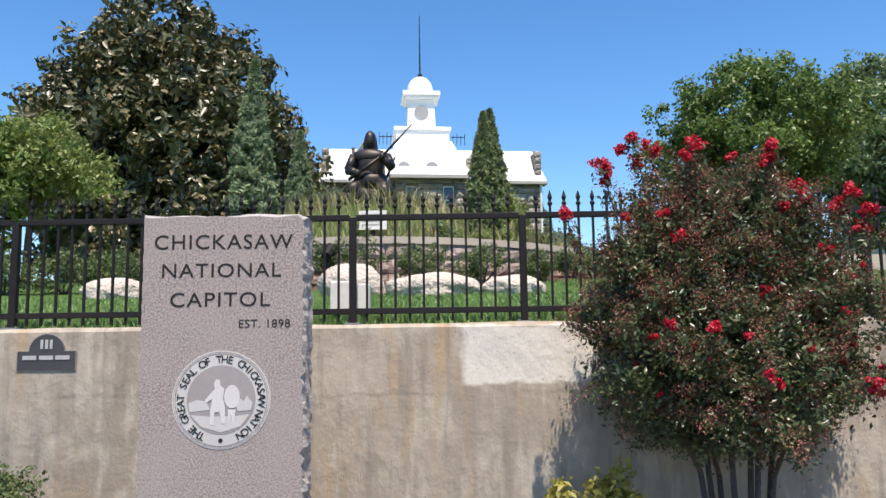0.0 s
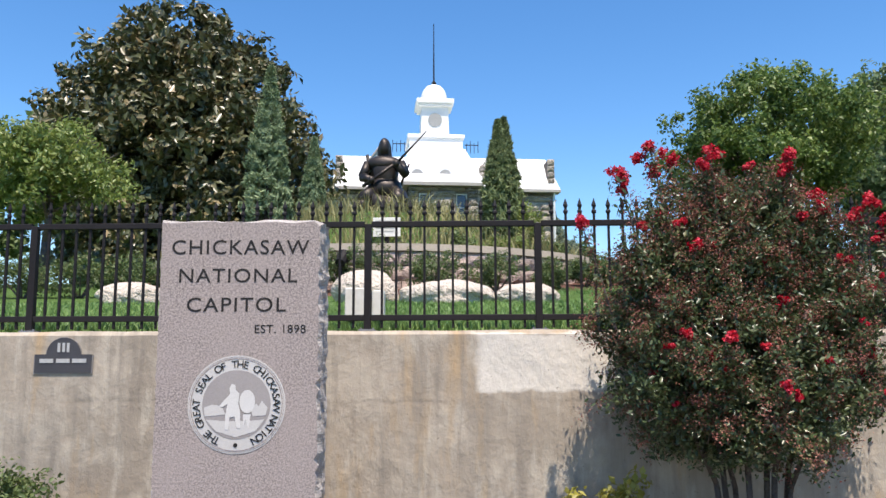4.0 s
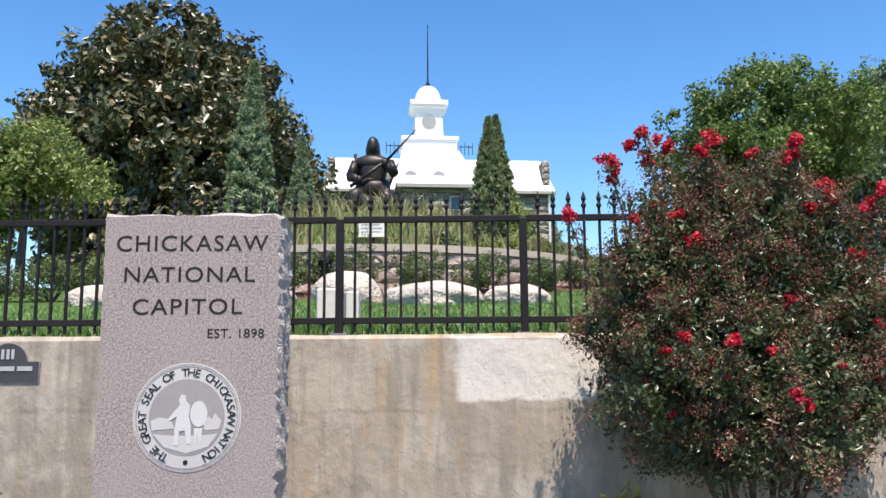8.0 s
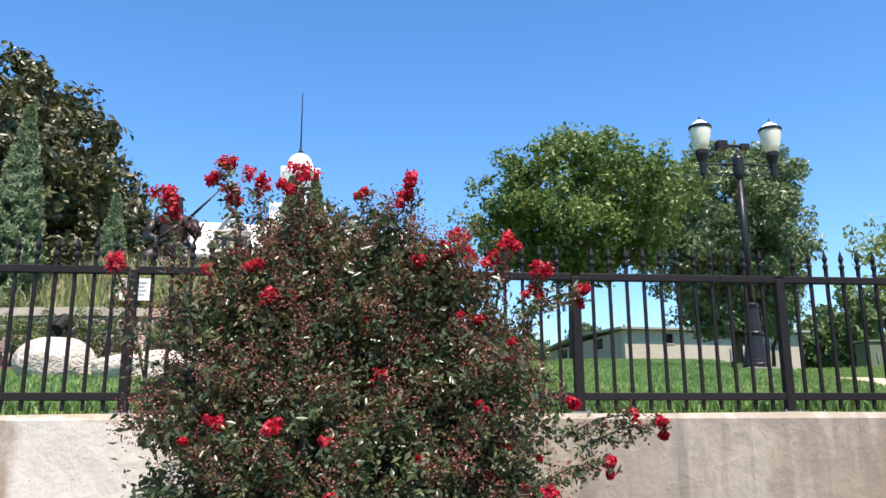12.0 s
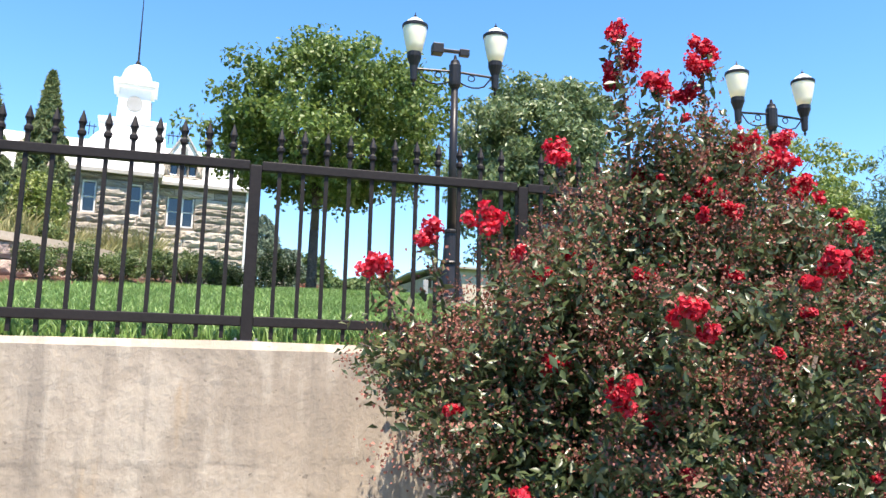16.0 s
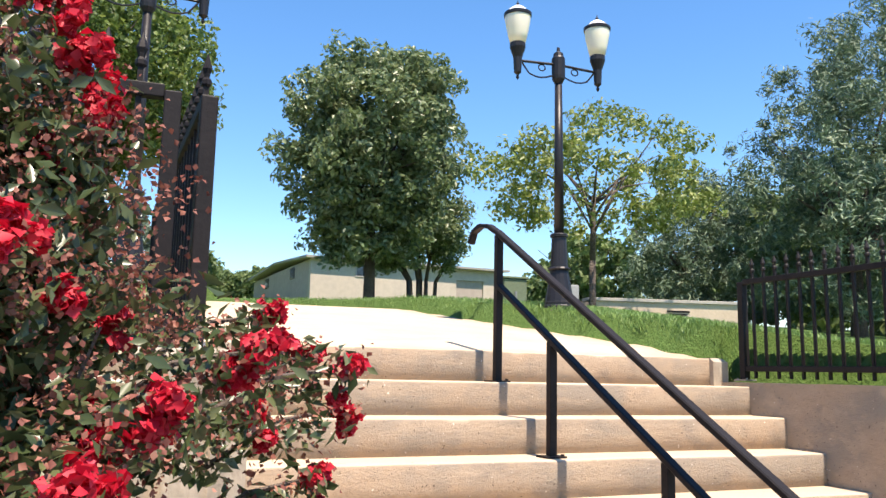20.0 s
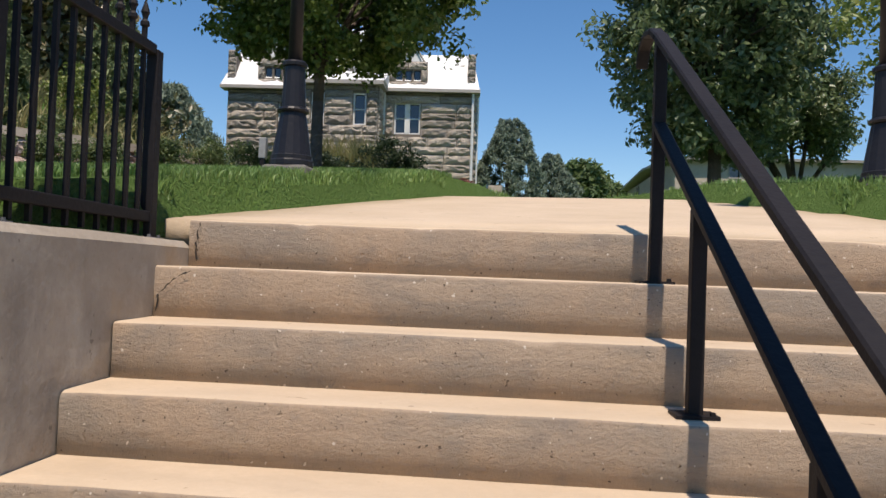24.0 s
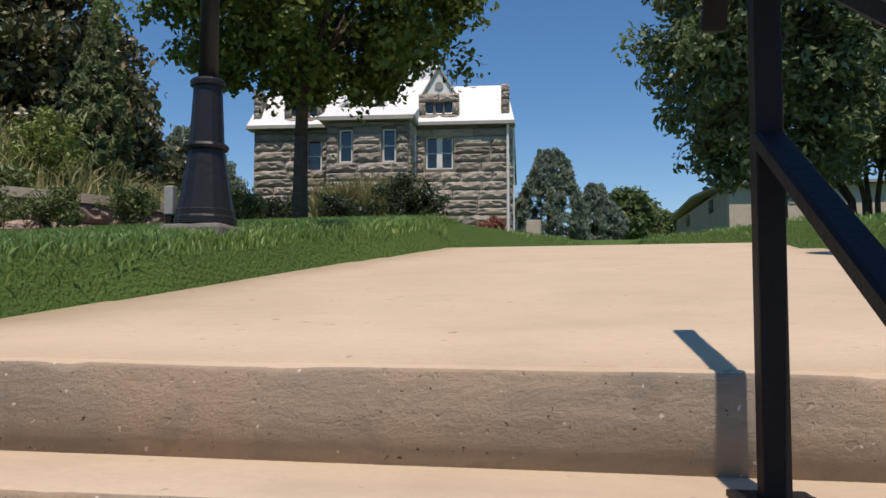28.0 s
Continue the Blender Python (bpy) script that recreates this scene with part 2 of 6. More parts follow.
M_BLACK_LAMP = plain("black_cast_iron", (0.010, 0.010, 0.013), (0.016, 0.015, 0.018), 0.4, big=4, fine=35, bump=0.15, grain=(0.024, 0.022, 0.024), spec=0.3)
M_GREY_PAD = plain("grey_concrete", (0.24, 0.215, 0.185), (0.18, 0.165, 0.145), 0.95, fine=40, bump=0.5)
M_BRONZE = plain("dark_bronze", (0.035, 0.030, 0.028), (0.055, 0.044, 0.038), 0.45, 0.6, 5, 30, 0.3)
M_PLAQUE = plain("dark_grey_plaque", (0.055, 0.05, 0.055), (0.075, 0.07, 0.075), 0.5, 0.3, 6, 60, 0.1)
M_PLAQUE_EDGE = plain("pale_plaque_trim", (0.30, 0.27, 0.25), (0.24, 0.21, 0.20), 0.5, 0.3, bump=0)
M_GLOBE, _nt, _b = shader("cream_frosted_globe")
_b.inputs["Base Color"].default_value = (0.80, 0.76, 0.60, 1)
_b.inputs["Roughness"].default_value = 0.45
_b.inputs["Subsurface Weight"].default_value = 0.35
_b.inputs["Subsurface Radius"].default_value = (0.06, 0.05, 0.03)
M_WHITE_METAL = plain("white_painted_metal", (0.80, 0.80, 0.79), (0.74, 0.74, 0.73), 0.5, big=0.8, fine=8, bump=0.05, grain=(0.68, 0.68, 0.67))
M_WHITE_TRIM = plain("white_trim_paint", (0.78, 0.77, 0.74), (0.70, 0.69, 0.66), 0.55, fine=20, bump=0.05, grain=(0.6, 0.59, 0.56))
M_EAVE = plain("grey_eave_paint", (0.42, 0.39, 0.35), (0.36, 0.33, 0.30), 0.7, fine=20, bump=0.1)
M_STONE = plain("rough_sandstone", (0.56, 0.485, 0.40), (0.40, 0.345, 0.29), 0.95, big=1.6, fine=13, bump=0.8, vary=0.26, grain=(0.24, 0.20, 0.17), depth=0.035)
M_MORTAR = plain("dark_mortar", (0.20, 0.165, 0.135), (0.15, 0.125, 0.10), 0.95, fine=25, bump=0.4)
M_PINK = plain("pink_fieldstone", (0.56, 0.42, 0.36), (0.46, 0.36, 0.32), 0.9, big=3, fine=26, bump=0.6, vary=0.22, grain=(0.34, 0.24, 0.20), depth=0.02)
M_CAP = plain("limestone_cap", (0.54, 0.45, 0.36), (0.46, 0.38, 0.30), 0.9, fine=30, bump=0.4)
M_BOULDER = plain("pale_granite_boulder", (0.72, 0.63, 0.53), (0.60, 0.51, 0.42), 0.92, big=4, fine=22, bump=0.9, grain=(0.32, 0.25, 0.20), depth=0.03)
M_MULCH = plain("red_brown_mulch", (0.20, 0.09, 0.055), (0.13, 0.06, 0.04), 0.95, big=6, fine=45, bump=1.0, depth=0.02)
M_SOIL = plain("bed_soil", (0.10, 0.075, 0.055), (0.07, 0.05, 0.04), 0.95, big=3, fine=35, bump=1.0, depth=0.02)
M_BARK = plain("grey_brown_bark", (0.13, 0.10, 0.08), (0.085, 0.065, 0.055), 0.95, big=6, fine=30, bump=1.0, depth=0.015)
M_SIGN_WHITE = plain("white_sign_face", (0.72, 0.70, 0.64), (0.66, 0.63, 0.57), 0.5, fine=20, bump=0.03)
M_BAR = plain("faded_grey_lettering", (0.40, 0.39, 0.36), (0.34, 0.33, 0.31), 0.7, bump=0)
M_PALE_BAR = plain("pale_raised_lettering", (0.52, 0.50, 0.47), (0.46, 0.44, 0.42), 0.5, 0.2, bump=0)
M_TAN = plain("tan_brick_far", (0.60, 0.48, 0.36), (0.53, 0.425, 0.32), 0.9, big=2, fine=22, bump=0.3, vary=0.10)
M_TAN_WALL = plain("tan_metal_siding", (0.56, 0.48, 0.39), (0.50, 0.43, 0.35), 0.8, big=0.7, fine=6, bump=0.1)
# the shed's siding away from the sun: shade is mixed into this greyer tone
M_SHADE_GREY_WALL = plain("shade_grey_siding", (0.46, 0.38, 0.32), (0.40, 0.335, 0.285), 0.8, big=0.7, fine=6, bump=0.1)
M_DARK_BRICK = plain("brown_brick", (0.23, 0.17, 0.135), (0.17, 0.13, 0.105), 0.9, fine=30, bump=0.5, vary=0.15)
M_GLASS_DARK, _nt, _b = shader("window_glass")
_b.inputs["Base Color"].default_value = (0.012, 0.014, 0.018, 1)
_b.inputs["Roughness"].default_value = 0.06
_b.inputs["Specular IOR Level"].default_value = 0.9
M_LOUVRE = plain("grey_louvre", (0.34, 0.34, 0.33), (0.28, 0.28, 0.27), 0.6, bump=0.05)
M_METAL_GREY = plain("galvanised_grey", (0.30, 0.30, 0.31), (0.24, 0.24, 0.25), 0.5, 0.5, bump=0.05)

L_MYRTLE = leafy("myrtle_leaves", (0.038, 0.066, 0.026), (0.082, 0.115, 0.045), (0.27, 0.26, 0.13), 0.33, 0.28)
L_MYRTLE_DRY = leafy("myrtle_buds", (0.15, 0.044, 0.036), (0.30, 0.10, 0.070), (0.54, 0.28, 0.19), 0.7, 0.25)
L_BLOOM = leafy("crimson_petals", (0.42, 0.004, 0.022), (0.66, 0.010, 0.035), (0.85, 0.09, 0.15), 0.6, 0.35)
L_MAGNOLIA = leafy("magnolia_leaves", (0.056, 0.068, 0.030), (0.115, 0.118, 0.050), (0.35, 0.245, 0.13), 0.36, 0.06)
L_PEAR = leafy("pear_leaves", (0.062, 0.115, 0.028), (0.135, 0.215, 0.050), (0.29, 0.345, 0.095), 0.48)
L_LIGHT = leafy("light_green_leaves", (0.115, 0.180, 0.042), (0.225, 0.295, 0.070), (0.47, 0.48, 0.18), 0.45, 0.35)
L_GREYGREEN = leafy("grey_green_leaves", (0.095, 0.145, 0.072), (0.190, 0.262, 0.118), (0.42, 0.46, 0.26), 0.38)
L_PINE = leafy("pine_needles", (0.075, 0.130, 0.080), (0.140, 0.210, 0.125), (0.33, 0.41, 0.25), 0.6, 0.15)
L_CYPRESS = leafy("cypress_sprays", (0.082, 0.120, 0.048), (0.169, 0.221, 0.087), (0.316, 0.354, 0.153), 0.7, 0.15)
L_CYPRESS_GREY = leafy("grey_green_cypress_sprays", (0.105, 0.160, 0.082), (0.205, 0.280, 0.142), (0.37, 0.43, 0.225), 0.7, 0.15)
L_JUNIPER = leafy("blue_green_sprays", (0.095, 0.145, 0.105), (0.175, 0.235, 0.170), (0.32, 0.38, 0.28), 0.7, 0.15)
L_BOX = leafy("boxwood_leaves", (0.065, 0.112, 0.035), (0.140, 0.194, 0.065), (0.293, 0.337, 0.133), 0.5)
L_DARK = leafy("dark_shrub_leaves", (0.021, 0.040, 0.018), (0.044, 0.072, 0.030), (0.101, 0.127, 0.060), 0.45)
L_YELLOW = leafy("yellow_green_leaves", (0.20, 0.20, 0.03), (0.38, 0.34, 0.06), (0.62, 0.56, 0.20), 0.5)
L_PALE_GRASS = leafy("pale_tall_grass", (0.208, 0.195, 0.078), (0.351, 0.325, 0.143), (0.546, 0.494, 0.260), 0.7)
L_LAWN = leafy("lawn_blades", (0.115, 0.215, 0.055), (0.205, 0.345, 0.092), (0.38, 0.50, 0.165), 0.5, 0.32)
L_FAR = leafy("far_trees_leaves", (0.079, 0.130, 0.045), (0.134, 0.206, 0.070), (0.271, 0.328, 0.122), 0.6)


def lawn_ground(name):
    m, nt, bsdf = shader(name)
    vec = coords(nt)
    col = blend(nt, noise_fac(nt, vec, 0.6), (0.10, 0.185, 0.045), (0.075, 0.145, 0.036))
    col = blend(nt, noise_fac(nt, vec, 40, 0.35, 0.7, 4), col, (0.135, 0.215, 0.062))
    nt.links.new(col, bsdf.inputs["Base Color"])
    bsdf.inputs["Roughness"].default_value = 0.95
    bsdf.inputs["Specular IOR Level"].default_value = 0.1
    relief(nt, bsdf, noise_fac(nt, vec, 55, 0.3, 0.7, 5), 0.9, 0.03)
    return m


M_LAWN = lawn_ground("mown_lawn")

# ---- building helpers ----
RNG = np.random.RandomState(7)


def thing(name, at=(0, 0, 0), label="", category="", group="", kind="", turn=0.0):
    ob = new(name)
    ob.empty_display_size = 0.1
    ob.matrix_basis = pose(*at, 0, 0, turn)
    return tagged(ob, label, category, group, kind)


def part(name, bm, material, parent=None, label="", smooth=False, kind=""):
    """Links a bmesh, or mesh data, as one mesh object under a thing or a part."""
    if isinstance(bm, bmesh.types.BMesh):
        me = bpy.data.meshes.new(name)
        bm.to_mesh(me)
        bm.free()
        me.materials.append(material)
        if smooth:
            me.polygons.foreach_set("use_smooth", [True] * len(me.polygons))
    else:
        me = bm
    ob = new(name, me)
    ob.parent = parent
    return tagged(ob, label, "", "", kind)


def from_arrays(name, verts, faces, material, smooth=False):
    """Mesh data from arrays: verts (n, 3); faces (m, k), all with k corners."""
    verts, faces = np.asarray(verts, np.float32), np.asarray(faces, np.int32)
    me = bpy.data.meshes.new(name)
    k = faces.shape[1]
    me.vertices.add(len(verts))
    me.vertices.foreach_set("co", verts.ravel())
    me.loops.add(faces.size)
    me.loops.foreach_set("vertex_index", faces.ravel())
    me.polygons.add(len(faces))
    me.polygons.foreach_set("loop_start", np.arange(len(faces), dtype=np.int32) * k)
    me.update(calc_edges=True)
    if smooth:
        me.polygons.foreach_set("use_smooth", [True] * len(me.polygons))
    me.materials.append(material)
    return me


def box(bm, x0, x1, y0, y1, z0, z1, bevel=0.0):
    m = Matrix.Translation(((x0 + x1) / 2, (y0 + y1) / 2, (z0 + z1) / 2)) @ Matrix.Diagonal((x1 - x0, y1 - y0, z1 - z0, 1))
    made = bmesh.ops.create_cube(bm, size=1, matrix=m)
    if bevel:
        edges = {e for v in made["verts"] for e in v.link_edges}
        bmesh.ops.bevel(bm, geom=list(edges), offset=bevel, segments=2, affect="EDGES", profile=0.5)
    return bm


def boxes(*rows, bevel=0.0):
    bm = bmesh.new()
    for row in rows:
        box(bm, *row, bevel=bevel)
    return bm


def rod(bm, p0, p1, r0, r1=None, n=8, caps=True):
    p0, p1 = Vector(p0), Vector(p1)
    d = p1 - p0
    m = Matrix.Translation((p0 + p1) / 2) @ d.to_track_quat("Z", "Y").to_matrix().to_4x4()
    bmesh.ops.create_cone(bm, cap_ends=caps, segments=n, radius1=r0, radius2=r0 if r1 is None else r1, depth=d.length, matrix=m)
    return bm


def bar(bm, p0, p1, w, h):
    """A square-edged bar from p0 to p1, w wide across and h deep."""
    p0, p1 = Vector(p0), Vector(p1)
    d = p1 - p0
    q = d.to_track_quat("Y", "Z").to_matrix().to_4x4()
    m = Matrix.Translation((p0 + p1) / 2) @ q @ Matrix.Diagonal((w, d.length, h, 1))
    made = bmesh.ops.create_cube(bm, size=1, matrix=m)
    edges = {e for v in made["verts"] for e in v.link_edges}
    bmesh.ops.bevel(bm, geom=list(edges), offset=min(w, h) * 0.18, segments=1, affect="EDGES")
    return bm


def lathe(bm, profile, n=16, at=(0, 0)):
    """A turned solid: profile rows of (radius, height), from bottom to top."""
    rings = []
    for r, z in profile:
        rings.append([bm.verts.new((at[0] + r * math.cos(2 * math.pi * i / n), at[1] + r * math.sin(2 * math.pi * i / n), z)) for i in range(n)])
    for a, b in zip(rings, rings[1:]):
        for i in range(n):
            bm.faces.new((a[i], a[(i + 1) % n], b[(i + 1) % n], b[i]))
    bm.faces.new(rings[0][::-1])
    bm.faces.new(rings[-1])
    return bm


def blob(bm, centre, radii, detail=2, rough=0.15, freq=2.0, seed=0.0):
    made = bmesh.ops.create_icosphere(bm, subdivisions=detail, radius=1.0)
    for v in made["verts"]:
        n = noise.noise(v.co * freq + Vector((seed, seed * 1.7, -seed)))
        k = 1 + rough * n * 2
        v.co = Vector((centre[0] + v.co.x * radii[0] * k, centre[1] + v.co.y * radii[1] * k, centre[2] + v.co.z * radii[2] * k))
    return bm


def leaf_mesh(name, centres, radius, per, size, material, slim=0.45, up=0.3, droop=0.0, shell=0.55):
    """Leaves as small folded blades scattered round clump centres (n, 3)."""
    centres = np.asarray(centres, float)
    radius = np.broadcast_to(np.asarray(radius, float), (len(centres),))
    n = len(centres) * per
    idx = np.repeat(np.arange(len(centres)), per)
    d = RNG.normal(size=(n, 3))
    d /= np.linalg.norm(d, axis=1, keepdims=True)
    rad = radius[idx] * (shell + (1 - shell) * RNG.rand(n)) * np.where(RNG.rand(n) < 0.3, RNG.rand(n), 1.0)
    pos = centres[idx] + d * rad[:, None]
    face = d + RNG.normal(scale=0.75, size=(n, 3)) + (0, 0, up)
    face /= np.linalg.norm(face, axis=1, keepdims=True)
    along = np.cross(face, RNG.normal(size=(n, 3)))
    along /= np.linalg.norm(along, axis=1, keepdims=True) + 1e-9
    along[:, 2] -= droop
    along /= np.linalg.norm(along, axis=1, keepdims=True) + 1e-9
    side = np.cross(face, along)
    side /= np.linalg.norm(side, axis=1, keepdims=True) + 1e-9
    ln = (size * (0.65 + 0.7 * RNG.rand(n)))[:, None]
    wd = ln * slim * 0.5
    fold = face * (wd * 0.45)
    tip, base = pos + along * ln * 0.5, pos - along * ln * 0.5
    a, b = pos + side * wd + fold, pos - side * wd + fold
    verts = np.stack([base, a, tip, b], 1).reshape(-1, 3)
    k = np.arange(n)[:, None] * 4
    faces = np.concatenate([k + [0, 1, 2], k + [0, 2, 3]])
    return from_arrays(name, verts, faces, material)


def in_ellipsoid(n, centre, radii, hollow=0.5, flat=0.0, lobes=16, lobe=0.40):
    """n clump centres gathered in rounded lobes round an ellipsoid, with an uneven outline and gaps between."""
    d = RNG.normal(size=(lobes, 3))
    d /= np.linalg.norm(d, axis=1, keepdims=True)
    d *= (0.66 * (0.75 + 0.4 * RNG.rand(lobes)))[:, None]
    d[: max(2, lobes // 5)] *= 0.45
    size = lobe * (0.75 + 0.5 * RNG.rand(lobes))
    pick = RNG.randint(0, lobes, n)
    u = RNG.normal(size=(n, 3))
    u /= np.linalg.norm(u, axis=1, keepdims=True)
    r = hollow + (1 - hollow) * RNG.rand(n) ** 0.7
    p = d[pick] + u * (r * size[pick])[:, None]
    if flat:
        p[:, 2] = np.maximum(p[:, 2], -1 + flat)
    return p * radii + centre


def in_outline(n, rows, y=0.0, depth=0.8, hollow=0.45, lump=0.16, freq=1.0, flat_top=0.0, back=0.0):
    """n clump centres inside a crown given by rows (z, x from, x to), bottom first; the outline is uneven, with gaps."""
    rows = np.asarray(rows, float)
    z = rows[0, 0] + (rows[-1, 0] - rows[0, 0]) * RNG.rand(n * 6)
    lo, hi = np.interp(z, rows[:, 0], rows[:, 1]), np.interp(z, rows[:, 0], rows[:, 2])
    widest = (rows[:, 2] - rows[:, 1]).max()
    keep = RNG.rand(n * 6) < ((hi - lo) / widest) ** 1.6
    z, lo, hi = z[keep][:n], lo[keep][:n], hi[keep][:n]
    a = RNG.rand(len(z)) * 2 * math.pi
    r = (hollow + (1 - hollow) * RNG.rand(len(z))) ** 0.8
    half = (hi - lo) / 2
    wave = np.array([noise.noise(Vector((math.cos(u) * 2.2, math.sin(u) * 2.2, w * 2.6 * freq + rows[0, 1]))) for u, w in zip(a, z)])
    r = np.minimum(r * (1 - lump * 0.25 + lump * 1.6 * wave), 1.12)
    top = np.clip((z - rows[0, 0]) / (rows[-1, 0] - rows[0, 0]), 0, 1)
    across = np.sin(a) * half * depth * (1 - flat_top * np.clip((top - 0.25) / 0.45, 0, 1)) * r
    if back:
        across = np.where(across > 0, back * np.abs(np.sin(a)) ** 0.45 * r, across)
    return np.column_stack([(lo + hi) / 2 + half * r * np.cos(a), y + across, z + lump * 0.4 * wave * half * (1 - top * 0.5)])


def spray_leaves(name, centres, way, length, radius, per, size, material, slim=0.45, up=0.4, lo=0.0, hi=1.0):
    """Leaves along short twigs that start at the centres and run the way given."""
    n = len(centres) * per
    idx = np.repeat(np.arange(len(centres)), per)
    k = lo + (hi - lo) * RNG.rand(n)
    ln = (length * (0.6 + 0.8 * RNG.rand(len(centres))))[idx]
    pos = centres[idx] + way[idx] * (ln * k)[:, None] + RNG.normal(scale=radius, size=(n, 3)) * (0.6 + 0.5 * RNG.rand(n))[:, None]
    pos[:, 2] -= 0.25 * ln * k * k
    return leaf_mesh(name, pos, 0.004, 1, size, material, slim, up=up, droop=0.25)


def blades(name, xy, z, height, material, width=0.006, lean=0.4):
    """Grass: one bent blade at every place."""
    n = len(xy)
    ang = RNG.rand(n) * 2 * math.pi
    h = height * (0.5 + 0.9 * RNG.rand(n))
    side = np.stack([np.cos(ang), np.sin(ang), 0 * ang], 1) * (width * (0.6 + 0.8 * RNG.rand(n)))[:, None]
    off = RNG.normal(scale=lean, size=(n, 2)) * h[:, None]
    root = np.column_stack([xy, z])
    mid = root + np.column_stack([off * 0.3, h * 0.6])
    top = root + np.column_stack([off, h])
    verts = np.stack([root - side, root + side, mid + side * 0.8, top, mid - side * 0.8], 1).reshape(-1, 3)
    k = np.arange(n)[:, None] * 5
    faces = np.concatenate([k + [0, 1, 2], k + [0, 2, 4], k + [4, 2, 3]])
    return from_arrays(name, verts, faces, material)


def limb(bm, pts, radii, n=7):
    """A tapered, bent branch through points."""
    for (a, b), (r, s) in zip(zip(pts, pts[1:]), zip(radii, radii[1:])):
        rod(bm, a, b, r, s, n)
    return bm


def tree(name, base, crown, radii, trunk_r, leaf_material, clumps, per, size, clump_r, label, slim=0.5, fork=0.45, limbs=9, hollow=0.5, flat=0.0, seed=1, stems=1, droop=0.0, outline=None, depth=0.85, lump=0.2):
    """A tree: tapered trunk or stems with limbs, and a crown of leaf clumps."""
    rnd = random.Random(seed)
    t = thing(name, base, label, "tree", "trees")
    c = Vector(crown) - Vector(base)
    for s in range(stems):
        bm = bmesh.new()
        ox, oy = (0, 0) if stems == 1 else (rnd.uniform(-0.35, 0.35), rnd.uniform(-0.25, 0.25))
        low = c.z - radii[2] * 0.8
        top = Vector((c.x * 0.5 + ox * 3, c.y * 0.5 + oy * 3, low + (c.z - low) * fork))
        limb(bm, [(ox, oy, -0.15), (ox * 1.2 + c.x * 0.15, oy * 1.2 + c.y * 0.15, top.z * 0.5), top], [trunk_r * 1.25, trunk_r, trunk_r * 0.75], 9)
        stem = part("trunk" if stems == 1 else "stem", bm, M_BARK, t, smooth=True)
        for i in range(limbs if stems == 1 else 3):
            ang = 2 * math.pi * (i / limbs + rnd.random() * 0.08) if stems == 1 else rnd.random() * 6.28
            reach = rnd.uniform(0.5, 0.85)
            end = Vector((c.x + radii[0] * reach * math.cos(ang), c.y + radii[1] * reach * math.sin(ang), c.z + radii[2] * rnd.uniform(-0.35, 0.6)))
            g = rnd.uniform(0.35, 0.97)
            start = Vector((ox * 1.2 + c.x * 0.15, oy * 1.2 + c.y * 0.15, top.z * 0.5)).lerp(top, g)
            bend = start.lerp(end, 0.5) + Vector((0, 0, radii[2] * 0.12))
            bm = bmesh.new()
            limb(bm, [start, bend, end], [trunk_r * 0.5, trunk_r * 0.32, trunk_r * 0.1], 6)
            part("branch", bm, M_BARK, stem, smooth=True)
    if outline:
        centres = in_outline(clumps, outline, base[1], depth, hollow, lump) - np.array(base)
        clumps = len(centres)
    else:
        centres = in_ellipsoid(clumps, tuple(c), radii, hollow, flat)
    part("crown", leaf_mesh("crown", centres, clump_r * (0.6 + 0.8 * RNG.rand(clumps)), per, size, leaf_material, slim, droop=droop), None, t, kind="stuff")
    return t


def conifer(name, base, height, width, leaf_material, clumps, per, size, label, lean=0.0, pointed=1.0, category="tree"):
    """A narrow or broad evergreen: a trunk and upswept sprays in a tapering crown."""
    t = thing(name, base, label, category, "evergreens")
    bm = bmesh.new()
    rod(bm, (0, 0, -0.15), (0, 0, height * 0.85), width * 0.06 + 0.03, 0.02, 8)
    part("trunk", bm, M_BARK, t)
    h = RNG.rand(clumps) ** 0.85
    prof = np.where(h < 0.22, 0.72 + 1.27 * h, 1 - np.maximum(0, (h - 0.22) / 0.78) ** 1.25 * pointed) + 0.02
    ang = RNG.rand(clumps) * 2 * math.pi
    lump = np.array([noise.noise(Vector((math.cos(a) * 1.6, math.sin(a) * 1.6, k * height * 0.9 + base[0]))) for a, k in zip(ang, h)])
    r = width * 0.5 * prof * (0.72 + 0.28 * RNG.rand(clumps)) * (1 + 0.35 * lump)
    c = np.column_stack([r * np.cos(ang), r * np.sin(ang), 0.08 + h * (height - 0.1)])
    part("crown", leaf_mesh("crown", c, (0.03 + 0.07 * width) * (0.3 + 0.7 * np.clip(prof, 0, 1)), per, size, leaf_material, 0.22, up=0.0, droop=-0.9, shell=0.2), None, t, kind="stuff")
    return t


def shrub(name, at, radii, leaf_material, label, clumps=60, per=45, size=0.05, slim=0.5, group="shrubs", clump_r=0.12, flat=0.35):
    t = thing(name, at, label, "shrub", group)
    for i in range(5):
        a = i * 1.257
        bm = bmesh.new()
        rod(bm, (0, 0, -0.05), (radii[0] * 0.5 * math.cos(a), radii[1] * 0.5 * math.sin(a), radii[2] * 0.9), 0.018, 0.006, 5)
        part("stem", bm, M_BARK, t)
    c = in_ellipsoid(clumps, (0, 0, radii[2] * 0.95), radii, 0.55, flat)
    part("foliage", leaf_mesh("foliage", c, clump_r, per, size, leaf_material, slim), None, t, kind="stuff")
    return t

# ---- the lie of the land ----
WALL_Z, WALL_F, WALL_B = 1.82, 5.50, 5.82
ST_L, ST_R, ST_Y, ST_Z = 6.686, 10.27, 7.79, 1.90
RISE, TREAD = 0.183, 0.288
TERR = (-1.0, 15.5, 4.2, 3.20)


